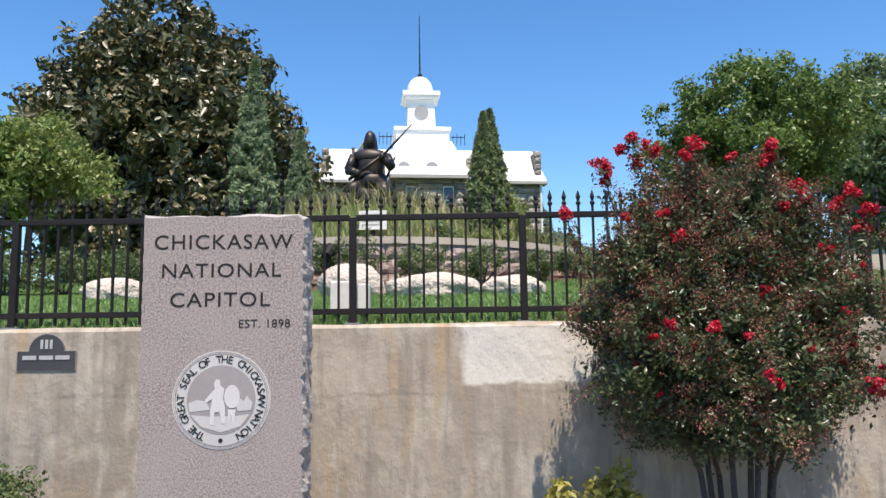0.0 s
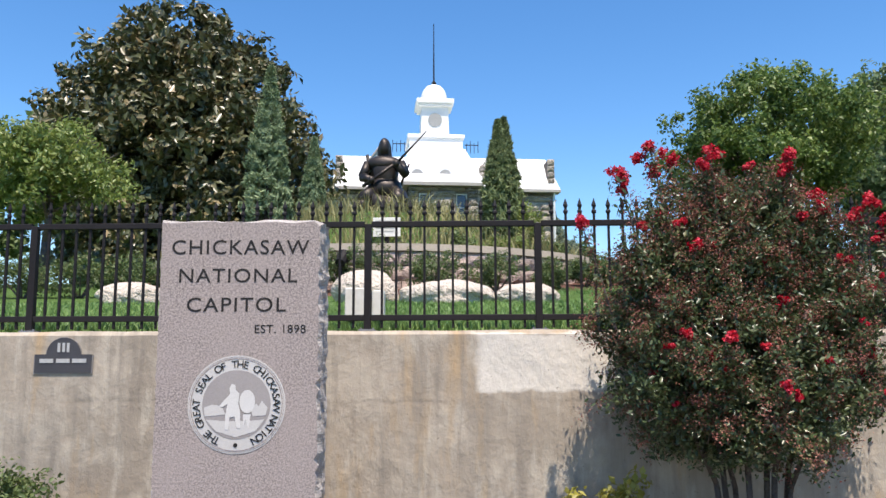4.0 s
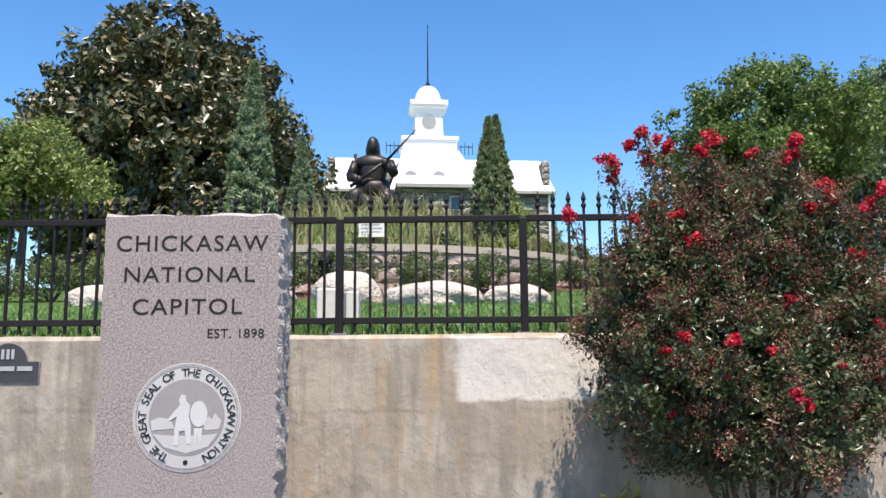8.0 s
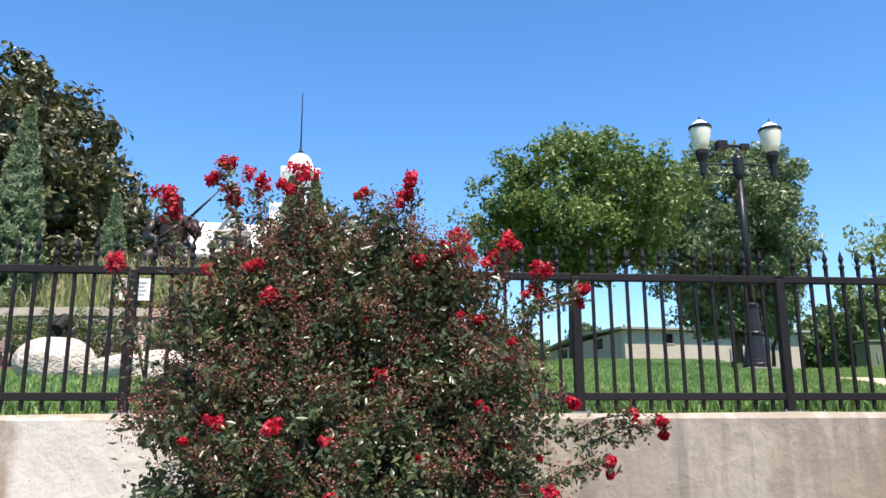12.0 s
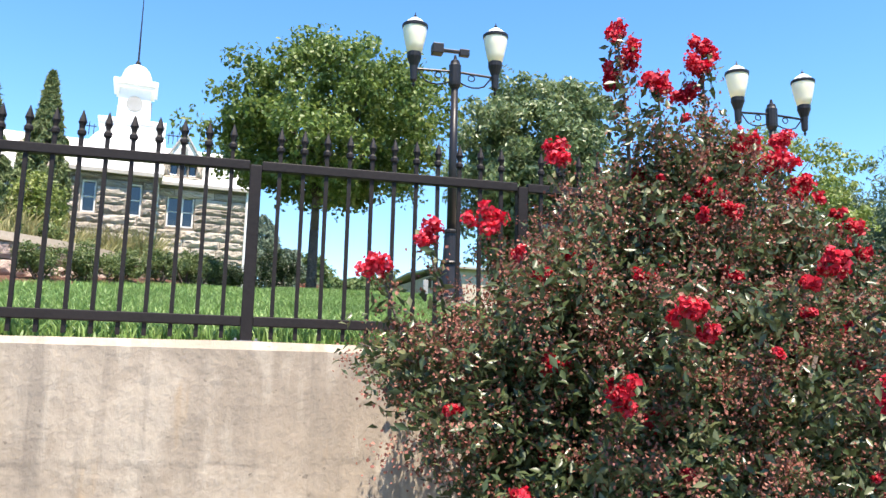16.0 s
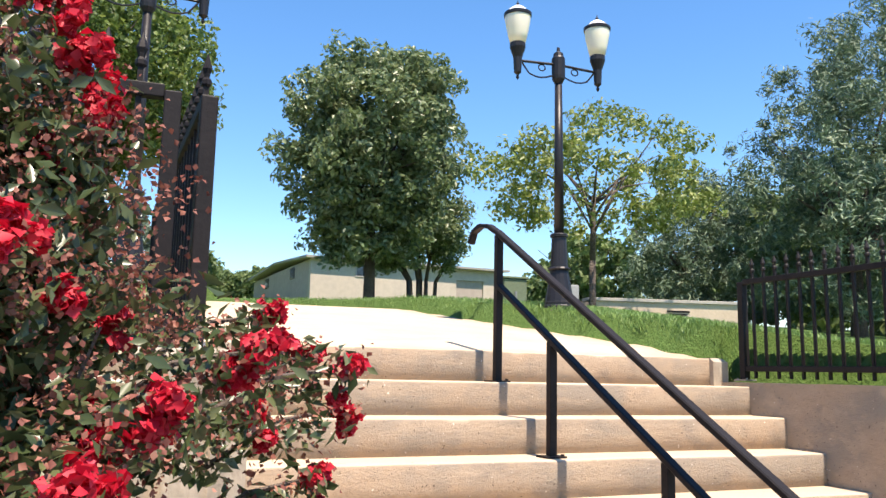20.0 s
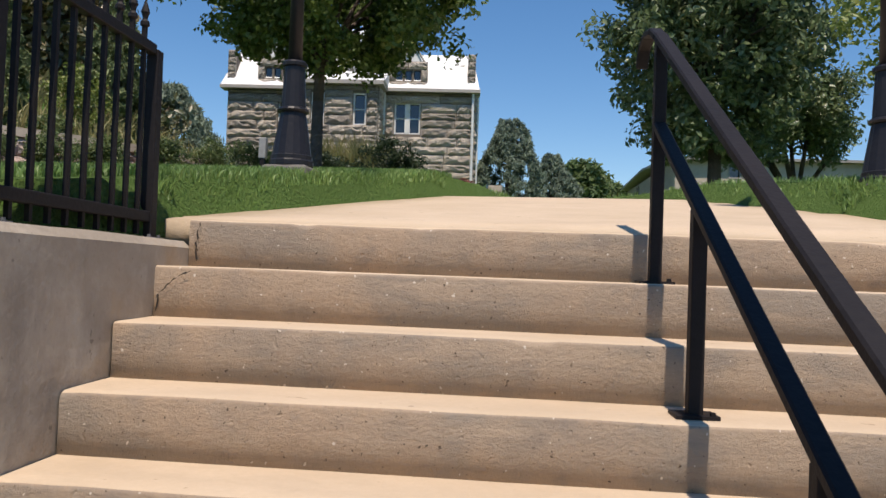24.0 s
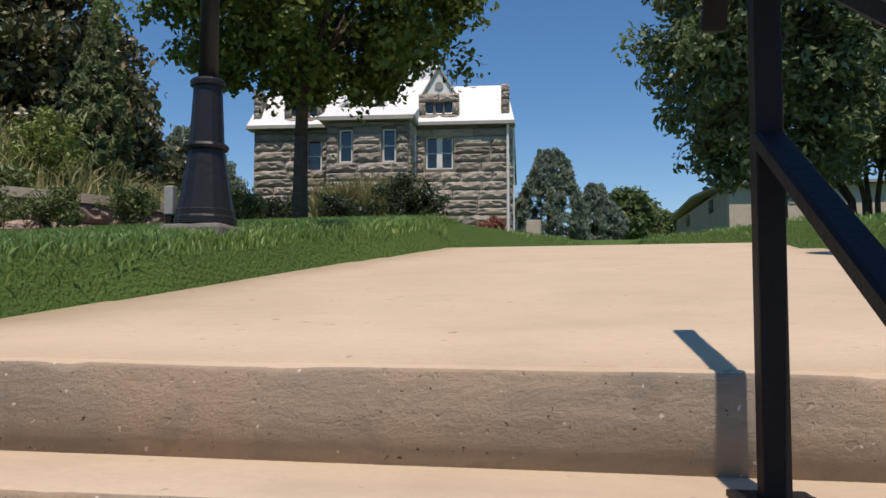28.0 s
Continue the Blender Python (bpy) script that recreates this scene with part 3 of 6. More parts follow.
def ease(a, b, v):
    k = min(1.0, max(0.0, (v - a) / (b - a)))
    return k * k * (3 - 2 * k)


def walk_z(y):
    return ST_Z + 0.131 * (min(y, 11.9) - ST_Y) + 0.05 * max(0.0, y - 11.9)


def walk_left(y):
    return float(np.interp(y, (7.7, 8.2, 9.15, 10.2, 11.1, 13.0), (6.52, 6.38, 6.53, 6.66, 6.86, 7.2)))


def walk_right(y):
    return 10.13 - 0.225 * (y - ST_Y)


def lawn_z(x, y):
    """Height of the lawn behind the retaining wall."""
    yy = min(y, 15.0)
    left = 1.80 + 0.128 * (yy - 5.75)
    mid = max(1.82 + 0.131 * (min(yy, 12.0) - 5.75) + 0.06 * max(0.0, yy - 12.0), walk_z(yy) + 0.03)
    right = 1.66 + 0.10 * (yy - 5.75)
    z = left + (mid - left) * ease(2.5, 6.0, x)
    z = z + (right - z) * ease(10.2, 13.0, x)
    if ST_Y - 0.3 < y < 33:
        edge = min(y, 15.0)
        low = walk_z(edge) + 0.012
        gap = max(walk_left(edge) - x, 6.0 * (x - walk_right(edge)))
        z = low + (z - low) * ease(-0.08, 0.05, gap)
        if x > 8.5:
            z -= 0.07 * ease(9.8, 13.0, edge)
    if y > 15:
        z += 0.078 * (min(y, 40.0) - 15.0)
    if y > 60:
        z -= 0.004 * (min(y, 600) - 60)
    return z


def ground_z(x, y):
    if y < 5.6:
        return 0.0
    if ST_L - 0.12 < x < ST_R + 0.12 and y < ST_Y + 0.12:
        return -0.02
    if y >= ST_Y and walk_left(y) + 0.02 < x < walk_right(y) - 0.02 and y < 34:
        return walk_z(y) - 0.06
    return lawn_z(x, y)


def steps_between(a, b, step):
    return list(np.arange(a, b - step * 0.3, step)) + [b]


gx = [-1500, -500, -200, -90, -50, -32, -22, -15, -11] + steps_between(-9, 5.8, 0.45) + [5.9, 6.0, 6.1, 6.18] + steps_between(6.24, 6.96, 0.04) + steps_between(7.05, 10.05, 0.12) + [10.30, 10.42] + steps_between(10.8, 20, 0.6) + [24, 30, 45, 80, 200, 500, 1500]
gy = [-1500, -400, -120, -40, -15, -5, 0, 4.2, 5.55, 5.65] + steps_between(5.9, 7.6, 0.28) + [7.76, 7.84] + steps_between(8.1, 16, 0.3) + steps_between(16.8, 40, 1.2) + [44, 50, 60, 80, 120, 200, 400, 900, 1500]
gv = [(x, y, ground_z(x, y)) for y in gy for x in gx]
nx = len(gx)
gf = [(j * nx + i, j * nx + i + 1, (j + 1) * nx + i + 1, (j + 1) * nx + i) for j in range(len(gy) - 1) for i in range(nx - 1)]
GX, GY = np.array(gx, float), np.array(gy, float)
GZ = np.array([v[2] for v in gv]).reshape(len(gy), len(gx))


def sheet_z(xy):
    """Heights of the ground sheet at places (n, 2)."""
    i = np.clip(np.searchsorted(GX, xy[:, 0]) - 1, 0, len(GX) - 2)
    j = np.clip(np.searchsorted(GY, xy[:, 1]) - 1, 0, len(GY) - 2)
    u = (xy[:, 0] - GX[i]) / (GX[i + 1] - GX[i])
    v = (xy[:, 1] - GY[j]) / (GY[j + 1] - GY[j])
    return (GZ[j, i] * (1 - u) + GZ[j, i + 1] * u) * (1 - v) + (GZ[j + 1, i] * (1 - u) + GZ[j + 1, i + 1] * u) * v


ground = new("ground", from_arrays("ground", gv, gf, M_LAWN))
tagged(ground, "mown green lawn rising from the wall to the hilltop", "lawn", "", "structure")

paving = new("pavement", bpy.data.meshes.new("pavement"))
bm = boxes((-40, 40, -2.6, 4.0, -0.1, 0.02), (6.62, 10.6, 4.0, 5.4, -0.1, 0.02))
bm.to_mesh(paving.data)
bm.free()
paving.data.materials.append(M_GREY_PAD)
tagged(paving, "pale concrete pavement below the retaining wall", "pavement", "", "structure")
road = new("road", bpy.data.meshes.new("road"))
bm = boxes((-60, 60, -12, -2.8, -0.3, -0.11 + 0.12))
bm.to_mesh(road.data)
bm.free()
road.data.materials.append(plain("asphalt", (0.05, 0.05, 0.05), (0.065, 0.063, 0.06), 0.95, fine=60, bump=0.5))
tagged(road, "dark asphalt street beside the pavement", "road", "", "structure")
bed = new("planting_bed", bpy.data.meshes.new("planting_bed"))
bm = boxes((-40, 6.6, 4.02, 5.49, -0.1, 0.05))
bm.to_mesh(bed.data)
bm.free()
bed.data.materials.append(M_SOIL)
tagged(bed, "bare brown soil bed along the foot of the wall", "soil", "", "structure")

STAIR_TURN = pose(8.0, ST_Y, ST_Z, 0, 0.37, 4.0) @ pose(-8.0, -ST_Y, -ST_Z)


def turned(x, y):
    """A place of the stair flight, which stands slightly askew to the wall."""
    p = STAIR_TURN @ Vector((x, y, 0))
    return (p.x, p.y)


# ---- retaining walls ----
def rough_slab(name, x0, x1, y0, y1, z0, z1, step, top_lip=0.0):
    """A cast wall whose faces and top edge are slightly uneven."""
    bm = bmesh.new()
    step_z = (z1 - z0)
    nxs, nys, nzs = max(1, round((x1 - x0) / step)), max(1, round((y1 - y0) / step)), max(1, round((z1 - z0) / step))
    box(bm, 0, 1, 0, 1, 0, 1)
    for axis, cuts in ((0, nxs), (1, nys), (2, nzs)):
        for i in range(1, cuts):
            co = [0, 0, 0]
            co[axis] = i / cuts
            no = [0, 0, 0]
            no[axis] = 1
            bmesh.ops.bisect_plane(bm, geom=bm.verts[:] + bm.edges[:] + bm.faces[:], plane_co=co, plane_no=no)
    lip = 1 - 0.028 / step_z
    bmesh.ops.bisect_plane(bm, geom=bm.verts[:] + bm.edges[:] + bm.faces[:], plane_co=(0, 0, lip), plane_no=(0, 0, 1))
    for v in bm.verts:
        p = Vector((x0 + v.co.x * (x1 - x0), y0 + v.co.y * (y1 - y0), z0 + v.co.z * (z1 - z0)))
        k = noise.noise(p * 1.3) * 0.010 + noise.noise(p * 5) * 0.004
        if v.co.y < 0.001:
            p.y += k
        if v.co.x > 0.999 or v.co.x < 0.001:
            p.x += k
        if v.co.z > 0.999:
            p.z += noise.noise(p * 2.1) * 0.010
            if v.co.y < 0.001:
                p.y += 0.03
            if v.co.x > 0.999:
                p.x -= 0.03
        v.co = p
    me = bpy.data.meshes.new(name)
    bm.to_mesh(me)
    bm.free()
    me.materials.append(M_WALL)
    me.polygons.foreach_set("use_smooth", [False] * len(me.polygons))
    return new(name, me)


tagged(rough_slab("wall_front", -9, ST_L + 0.06, WALL_F, WALL_B, -0.1, WALL_Z, 0.18), "stained tan concrete retaining wall below the fence", "retaining wall", "", "structure")
tagged(rough_slab("wall_front_west", -40, -9.005, WALL_F, WALL_B, -0.1, WALL_Z, 1.2), "stained tan concrete retaining wall below the fence", "retaining wall", "", "structure")
side_west = rough_slab("wall_stair_west", ST_L - 0.3, ST_L, WALL_F + 0.10, ST_Y + 0.02, -0.1, WALL_Z - 0.004, 0.18)
side_west.matrix_basis = STAIR_TURN
tagged(side_west, "concrete side wall of the stairs, stained and shaded", "retaining wall", "", "structure")
side_east = rough_slab("wall_stair_east", ST_R, ST_R + 0.3, WALL_F - 0.1, ST_Y + 0.02, -0.1, 1.745, 0.25)
side_east.data.materials[0] = M_RISER
side_east.matrix_basis = STAIR_TURN
tagged(side_east, "brown concrete side wall of the stairs", "retaining wall", "", "structure")
tagged(rough_slab("wall_front_east", ST_R + 0.36, 40, WALL_F, WALL_B, -0.1, 1.69, 1.0), "tan concrete retaining wall past the stairs", "retaining wall", "", "structure")

# ---- stairs and walk ----
stairs = thing("stairs", (0, 0, 0), "broad sandy concrete steps between two side walls", "stairs", "", "structure")
stairs.matrix_basis = STAIR_TURN
STATIONS = 90
for n in range(0, 10):
    z, y = ST_Z - RISE * n, ST_Y - TREAD * n
    back = y + TREAD + 0.03 if n else ST_Y + 0.30
    vs, fs = [], []
    for i in range(STATIONS + 1):
        x = ST_L + 0.003 + (ST_R - ST_L - 0.006) * i / STATIONS
        wave = 0.008 * noise.noise(Vector((x * 1.6, n * 3.1, 0))) + 0.004 * noise.noise(Vector((x * 9, n * 2.3, 1)))
        rise = 0.005 * noise.noise(Vector((x * 2.2, n * 1.7, 4)))
        chip = max(0.0, noise.noise(Vector((x * 6.5, n * 5.3, 7))) - 0.35) * 0.05
        r = 0.012 + chip
        yf = y + wave
        vs += [(x, back, z + 0.001), (x, yf + 0.10, z + rise * 0.5), (x, yf + r, z + rise - chip * 0.1), (x, yf + r * 0.35, z + rise - r * 0.3), (x, yf, z + rise - r),
               (x, yf + 0.5 * wave, z - RISE * 0.5), (x, yf - 0.3 * wave, z - RISE - 0.03), (x, back, z - RISE - 0.03)]
    for i in range(STATIONS):
        for k in range(7):
            a = i * 8 + k
            fs.append((a, a + 1, a + 9, a + 8))
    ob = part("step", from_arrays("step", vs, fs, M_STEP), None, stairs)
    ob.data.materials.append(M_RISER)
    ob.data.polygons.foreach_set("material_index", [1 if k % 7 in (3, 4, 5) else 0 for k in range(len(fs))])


def crack(parent, pts, y, w):
    """A dark jagged crack over a riser, through points (x, z)."""
    bm = bmesh.new()
    rnd = random.Random(len(pts))
    fine = []
    for (a, b), (c, d) in zip(pts, pts[1:]):
        for k in range(5):
            fine.append((a + (c - a) * k / 5 + rnd.uniform(-0.006, 0.006), b + (d - b) * k / 5 + rnd.uniform(-0.006, 0.006), w * rnd.uniform(0.5, 1.3)))
    for (a, b, u), (c, d, v) in zip(fine, fine[1:]):
        q = [bm.verts.new(p) for p in ((a - u, y, b - u), (a + u, y, b + u), (c + v, y, d + v), (c - v, y, d - v))]
        bm.faces.new(q)
    return part("crack", bm, M_CRACK, parent, "dark crack in the step")


M_CRACK = plain("crack_dirt", (0.030, 0.024, 0.02), (0.045, 0.035, 0.028), 0.95, bump=0)
crack(stairs, [(ST_L + 0.14, ST_Z - RISE - 0.012), (ST_L + 0.07, ST_Z - RISE - 0.05), (ST_L + 0.02, ST_Z - RISE - 0.10), (ST_L + 0.012, ST_Z - 2 * RISE + 0.005)], ST_Y - TREAD - 0.012, 0.0035)
crack(stairs, [(ST_L + 0.05, ST_Z - 0.012), (ST_L + 0.035, ST_Z - 0.09), (ST_L + 0.045, ST_Z - RISE + 0.005)], ST_Y - 0.012, 0.003)

kerb = rough_slab("kerb", ST_R - 0.07, ST_R + 0.06, ST_Y - 0.03, ST_Y + 0.3, 1.4, ST_Z + 0.006, 0.12)
kerb.parent = stairs
tagged(kerb, "short dark concrete kerb block")
rows_y = [ST_Y + 0.05] + steps_between(ST_Y + 0.5, 34, 0.9)
vs, fs = [], []
for j, y in enumerate(rows_y):
    for i in range(7):
        x = walk_left(y) + (walk_right(y) - walk_left(y)) * i / 6 if y < 16 else walk_left(16) + (walk_right(16) - walk_left(16)) * i / 6
        if j == 0:
            askew = y + 0.07 * (x - 8.0)
            vs.append((x, askew, ST_Z - 0.0065 * (x - 8.0) + 0.004))
        else:
            vs.append((x, y, walk_z(y)))
for j in range(len(rows_y) - 1):
    for i in range(6):
        a = j * 7 + i
        fs.append((a, a + 1, a + 8, a + 7))
walkway = new("walkway", from_arrays("walkway", vs, fs, M_STEP))
sol = walkway.modifiers.new("thickness", "SOLIDIFY")
sol.thickness, sol.offset = 0.12, -1.0
tagged(walkway, "sandy concrete walk climbing gently from the stairs", "path", "", "structure")

# ---- lawn blades ----
def lawn_patch(n, x0, x1, y0, y1, height, width=0.006, keep=None):
    xy = np.column_stack([x0 + (x1 - x0) * RNG.rand(n), y0 + (y1 - y0) * RNG.rand(n)])
    ok = [not (ST_L - 0.4 < x < ST_R + 0.5 and y < ST_Y + 0.03) and (not (y > ST_Y - 0.05 and walk_left(y) < x < walk_right(y))) and (x - TERR[0]) ** 2 + (y - TERR[1]) ** 2 > 4.6 ** 2 for x, y in xy]
    xy = xy[np.array(ok)]
    return blades("lawn_grass", xy, sheet_z(xy) - 0.004, height, L_LAWN, width)


for row in ((30000, -4.6, 6.34, 5.84, 6.5, 0.065, 0.004), (34000, 2.6, 5.0, 6.5, 10.5, 0.045, 0.004), (7500, 5.0, 6.34, 6.5, 7.6, 0.045, 0.004), (86000, 4.8, 7.0, 7.6, 12.5, 0.050, 0.004),
            (24000, -4.5, 2.6, 6.5, 9.0, 0.045, 0.005), (24000, 1.5, 6.9, 10.5, 17, 0.045, 0.005), (36000, 9.0, 15, 7.0, 14, 0.038, 0.004), (8000, 10.75, 14, 5.9, 7.2, 0.045, 0.004), (20000, 9.5, 12.5, 7.7, 10, 0.04, 0.004), (12000, 6.0, 12, 14, 24, 0.05)):
    ob = new("lawn_grass", lawn_patch(*row))
    tagged(ob, "short green lawn grass blades", "grass", "", "stuff")

# ---- fence ----
PITCH = 1.165
picket_bm = bmesh.new()
box(picket_bm, -0.008, 0.008, -0.008, 0.008, 0.02, 0.80)
lathe(picket_bm, [(0.008, 0.795), (0.017, 0.805), (0.017, 0.818), (0.009, 0.828), (0.011, 0.84), (0.017, 0.855), (0.012, 0.872), (0.0015, 0.905)], 6)
picket_data = bpy.data.meshes.new("picket")
picket_bm.to_mesh(picket_data)
picket_bm.free()
picket_data.materials.append(M_BLACK)
post_bm = boxes((-0.024, 0.024, -0.024, 0.024, 0.0, 0.735), bevel=0.004)
post_data = bpy.data.meshes.new("post")
post_bm.to_mesh(post_data)
post_bm.free()
post_data.materials.append(M_BLACK)
plate_bm = boxes((-0.055, 0.055, -0.045, 0.045, 0.0, 0.012), (-0.045, -0.035, -0.03, -0.02, 0.012, 0.022), (0.035, 0.045, -0.03, -0.02, 0.012, 0.022))
plate_data = bpy.data.meshes.new("base_plate")
plate_bm.to_mesh(plate_data)
plate_bm.free()
plate_data.materials.append(M_METAL_GREY)


def fence_run(p0, p1, bays, z, label):
    """A steel fence from p0 to p1 with its posts, rails and spear-topped pickets."""
    a, b = Vector((*p0, z)), Vector((*p1, z))
    f = thing("fence", a, label, "fence", "fences", "", math.degrees(math.atan2(b.y - a.y, b.x - a.x)))
    length = (b - a).length
    bay = length / bays
    for i in range(bays + 1):
        ob = part("post", post_data, None, f)
        ob.location = (bay * i, 0, 0)
        pl = part("base_plate", plate_data, None, ob, "grey steel base plate")
    rail_top = boxes((0, bay - 0.048, -0.019, 0.019, -0.02, 0.02), bevel=0.004)
    me = bpy.data.meshes.new("rail")
    rail_top.to_mesh(me)
    rail_top.free()
    me.materials.append(M_BLACK)
    for i in range(bays):
        for h in (0.735, 0.092):
            ob = part("rail", me, None, f)
            ob.location = (bay * i + 0.024, 0, h - 0.002)
    per = max(2, round(bay / 0.097))
    for i in range(bays):
        for k in range(1, per):
            ob = part("picket", picket_data, None, f)
            ob.location = (bay * i + bay * k / per, 0, 0.0)
    return f


fence_run((-0.151 - 4 * PITCH, 5.70), (-0.151 + 5 * PITCH, 5.70), 9, WALL_Z, "black steel fence with spear tips standing on the wall")
fence_run((-0.151 + 5 * PITCH, 5.70), (6.60, 5.70), 1, WALL_Z, "short black steel fence piece at the wall's corner")
fence_run(turned(6.57, 5.80), turned(6.57, 7.70), 2, WALL_Z, "black steel fence along the stairs' side wall")
side_fence = fence_run((10.33, 7.76), (10.48, 5.42), 2, 1.74, "black steel fence on the brown side wall")
side_fence.scale.z = 0.9
fence_run((10.62, 5.70), (10.62 + 6 * PITCH, 5.70), 6, 1.69, "black steel fence on the wall past the stairs")

# ---- handrail ----
rail = thing("handrail", (8.47, 0, 0), "black steel handrail in the middle of the stairs", "handrail")
rail.matrix_basis = STAIR_TURN @ pose(8.452, ST_Y, 0, 0, 0, 2.4) @ pose(0, -ST_Y, 0)
RAIL_Y = 7.605


def rail_line(y, z0):
    return z0 - 0.603 * (RAIL_Y - y)


for k, (y, n) in enumerate(((RAIL_Y, 1), (7.045, 3), (6.19, 6), (5.34, 9))):
    foot = ST_Z - RISE * n
    top = rail_line(y, 2.578) if k == 0 else rail_line(y, 2.272)
    if k == 3:
        top = rail_line(y, 2.578)
    p = part("post", boxes((-0.021, 0.021, y - 0.021, y + 0.021, foot, top), bevel=0.004), M_BLACK, rail)
    part("base_plate", boxes((-0.06, 0.06, y - 0.05, y + 0.05, foot, foot + 0.01), (0.035, 0.048, y - 0.045, y - 0.03, foot + 0.01, foot + 0.02)), M_BLACK, p)
bm = bmesh.new()
bar(bm, (0, 5.1, rail_line(5.1, 2.588)), (0, RAIL_Y + 0.02, rail_line(RAIL_Y + 0.02, 2.588)), 0.048, 0.03)
pts = [(0, RAIL_Y + y, z) for y, z in ((0.02, 2.597), (0.11, 2.645), (0.22, 2.665), (0.31, 2.64), (0.35, 2.57))]
for a, b in zip(pts, pts[1:]):
    bar(bm, a, b, 0.047, 0.028)
part("top_rail", bm, M_BLACK, rail, "flat black top rail with a turned-down end")
bm = bmesh.new()
bar(bm, (0, 5.15, rail_line(5.15, 2.280)), (0, RAIL_Y, rail_line(RAIL_Y, 2.280)), 0.045, 0.03)
part("lower_rail", bm, M_BLACK, rail)

# ---- monument ----
mon = thing("monument", (-0.712, 4.595, 0.06), "tall grey granite monument slab with a carved seal", "monument", turn=2.5)
mon.scale = (0.97, 0.945, 0.967)
HW, MT = 0.465, 2.425
bm = bmesh.new()
box(bm, -HW, HW, 0, 0.22, -0.05, MT)
for axis, cuts in ((0, 16), (2, 72)):
    for i in range(1, cuts):
        co = (-HW + 2 * HW * i / cuts, 0, 0) if axis == 0 else (0, 0, -0.05 + (MT + 0.05) * i / cuts)
        bmesh.ops.bisect_plane(bm, geom=bm.verts[:] + bm.edges[:] + bm.faces[:], plane_co=co, plane_no=(1, 0, 0) if axis == 0 else (0, 0, 1))
for i in range(1, 5):
    bmesh.ops.bisect_plane(bm, geom=bm.verts[:] + bm.edges[:] + bm.faces[:], plane_co=(0, 0.22 * i / 5, 0), plane_no=(0, 1, 0))
for v in bm.verts:
    p = v.co.copy()
    if abs(abs(p.x) - HW) < 1e-4:
        s = 1 if p.x > 0 else -1
        amount = 0.034 if s > 0 else 0.012
        v.co.x -= s * amount * (0.75 + 0.9 * noise.noise(Vector((0, p.y * 14, p.z * 31)))) * (1.0 - 0.8 * min(1, p.y / 0.06))
        if p.y > 0.01:
            v.co.x += s * 0.02 * noise.noise(Vector((3, p.y * 20, p.z * 15)))
    if abs(p.z - MT) < 1e-4:
        v.co.z += 0.016 * noise.noise(Vector((p.x * 9, p.y * 9, 2)))
        if p.y < 0.01:
            v.co.z -= 0.014 + 0.008 * noise.noise(Vector((p.x * 14, 5, 0)))
        if abs(p.x) > HW - 0.001:
            v.co.z -= 0.02 if p.x > 0 else 0.006
    if p.y > 0.219:
        v.co.y += 0.02 * noise.noise(p * 8)
slab = part("slab", bm, M_GRANITE, mon)
slab.data.materials.append(M_GRANITE_ROUGH)
for p in slab.data.polygons:
    if p.normal.y > -0.8:
        p.material_index = 1


def lettering(text, size, spacing=1.0):
    """Mesh data of a line of capitals lying in x and z, centred on its origin."""
    cu = bpy.data.curves.new("lettering", "FONT")
    cu.body, cu.size, cu.align_x, cu.align_y, cu.extrude, cu.space_character = text, size, "CENTER", "CENTER", 0.0015, spacing
    cu.resolution_u = 4
    cu.offset = 0.003 * size
    ob = bpy.data.objects.new("lettering", cu)
    scene.collection.objects.link(ob)
    me = bpy.data.meshes.new_from_object(ob.evaluated_get(bpy.context.evaluated_depsgraph_get()))
    bpy.data.objects.remove(ob)
    me.transform(Matrix.Rotation(radians(90), 4, "X"))
    return me


for text, size, z, x, gap, wide in (("CHICKASAW", 0.118, 2.262, -0.01, 1.12, 0.775), ("NATIONAL", 0.113, 2.100, -0.02, 1.12, 0.665), ("CAPITOL", 0.115, 1.935, -0.025, 1.12, 0.555), ("EST. 1898", 0.066, 1.800, 0.225, 1.08, 0.285)):
    me = lettering(text, size, gap)
    xs = [v.co.x for v in me.vertices]
    k = wide / (max(xs) - min(xs))
    me.transform(Matrix.Translation((x, -0.0005, z)) @ Matrix.Diagonal((k, 1, 1, 1)))
    verts = [v.co.copy() for v in me.vertices]
    faces = sorted((tuple(p.vertices) for p in me.polygons), key=lambda f: min(verts[k].x for k in f))
    letters, reach = [], -9.0
    for f in faces:
        if min(verts[k].x for k in f) > reach + 0.0005:
            letters.append([])
        letters[-1].append(f)
        reach = max(reach, max(verts[k].x for k in f))
    for glyph in letters:
        used = sorted({k for f in glyph for k in f})
        spot = {k: i for i, k in enumerate(used)}
        bm = bmesh.new()
        vs = [bm.verts.new(verts[k]) for k in used]
        for f in glyph:
            bm.faces.new([vs[spot[k]] for k in f])
        bmesh.ops.remove_doubles(bm, verts=bm.verts, dist=0.00001)
        part("letter", bm, M_LETTER, slab, "dark cut capital letter")

# the seal: pale ring with lettering, etched scene inside
SX, SZ, SR = -0.005, 1.385, 0.270
seal = part("seal", lathe(bmesh.new(), [(SR, 0.0), (SR, 0.003)], 64), M_ETCH, slab, "round etched seal")
seal.matrix_basis = pose(SX, 0, SZ, 90, 0, 0)


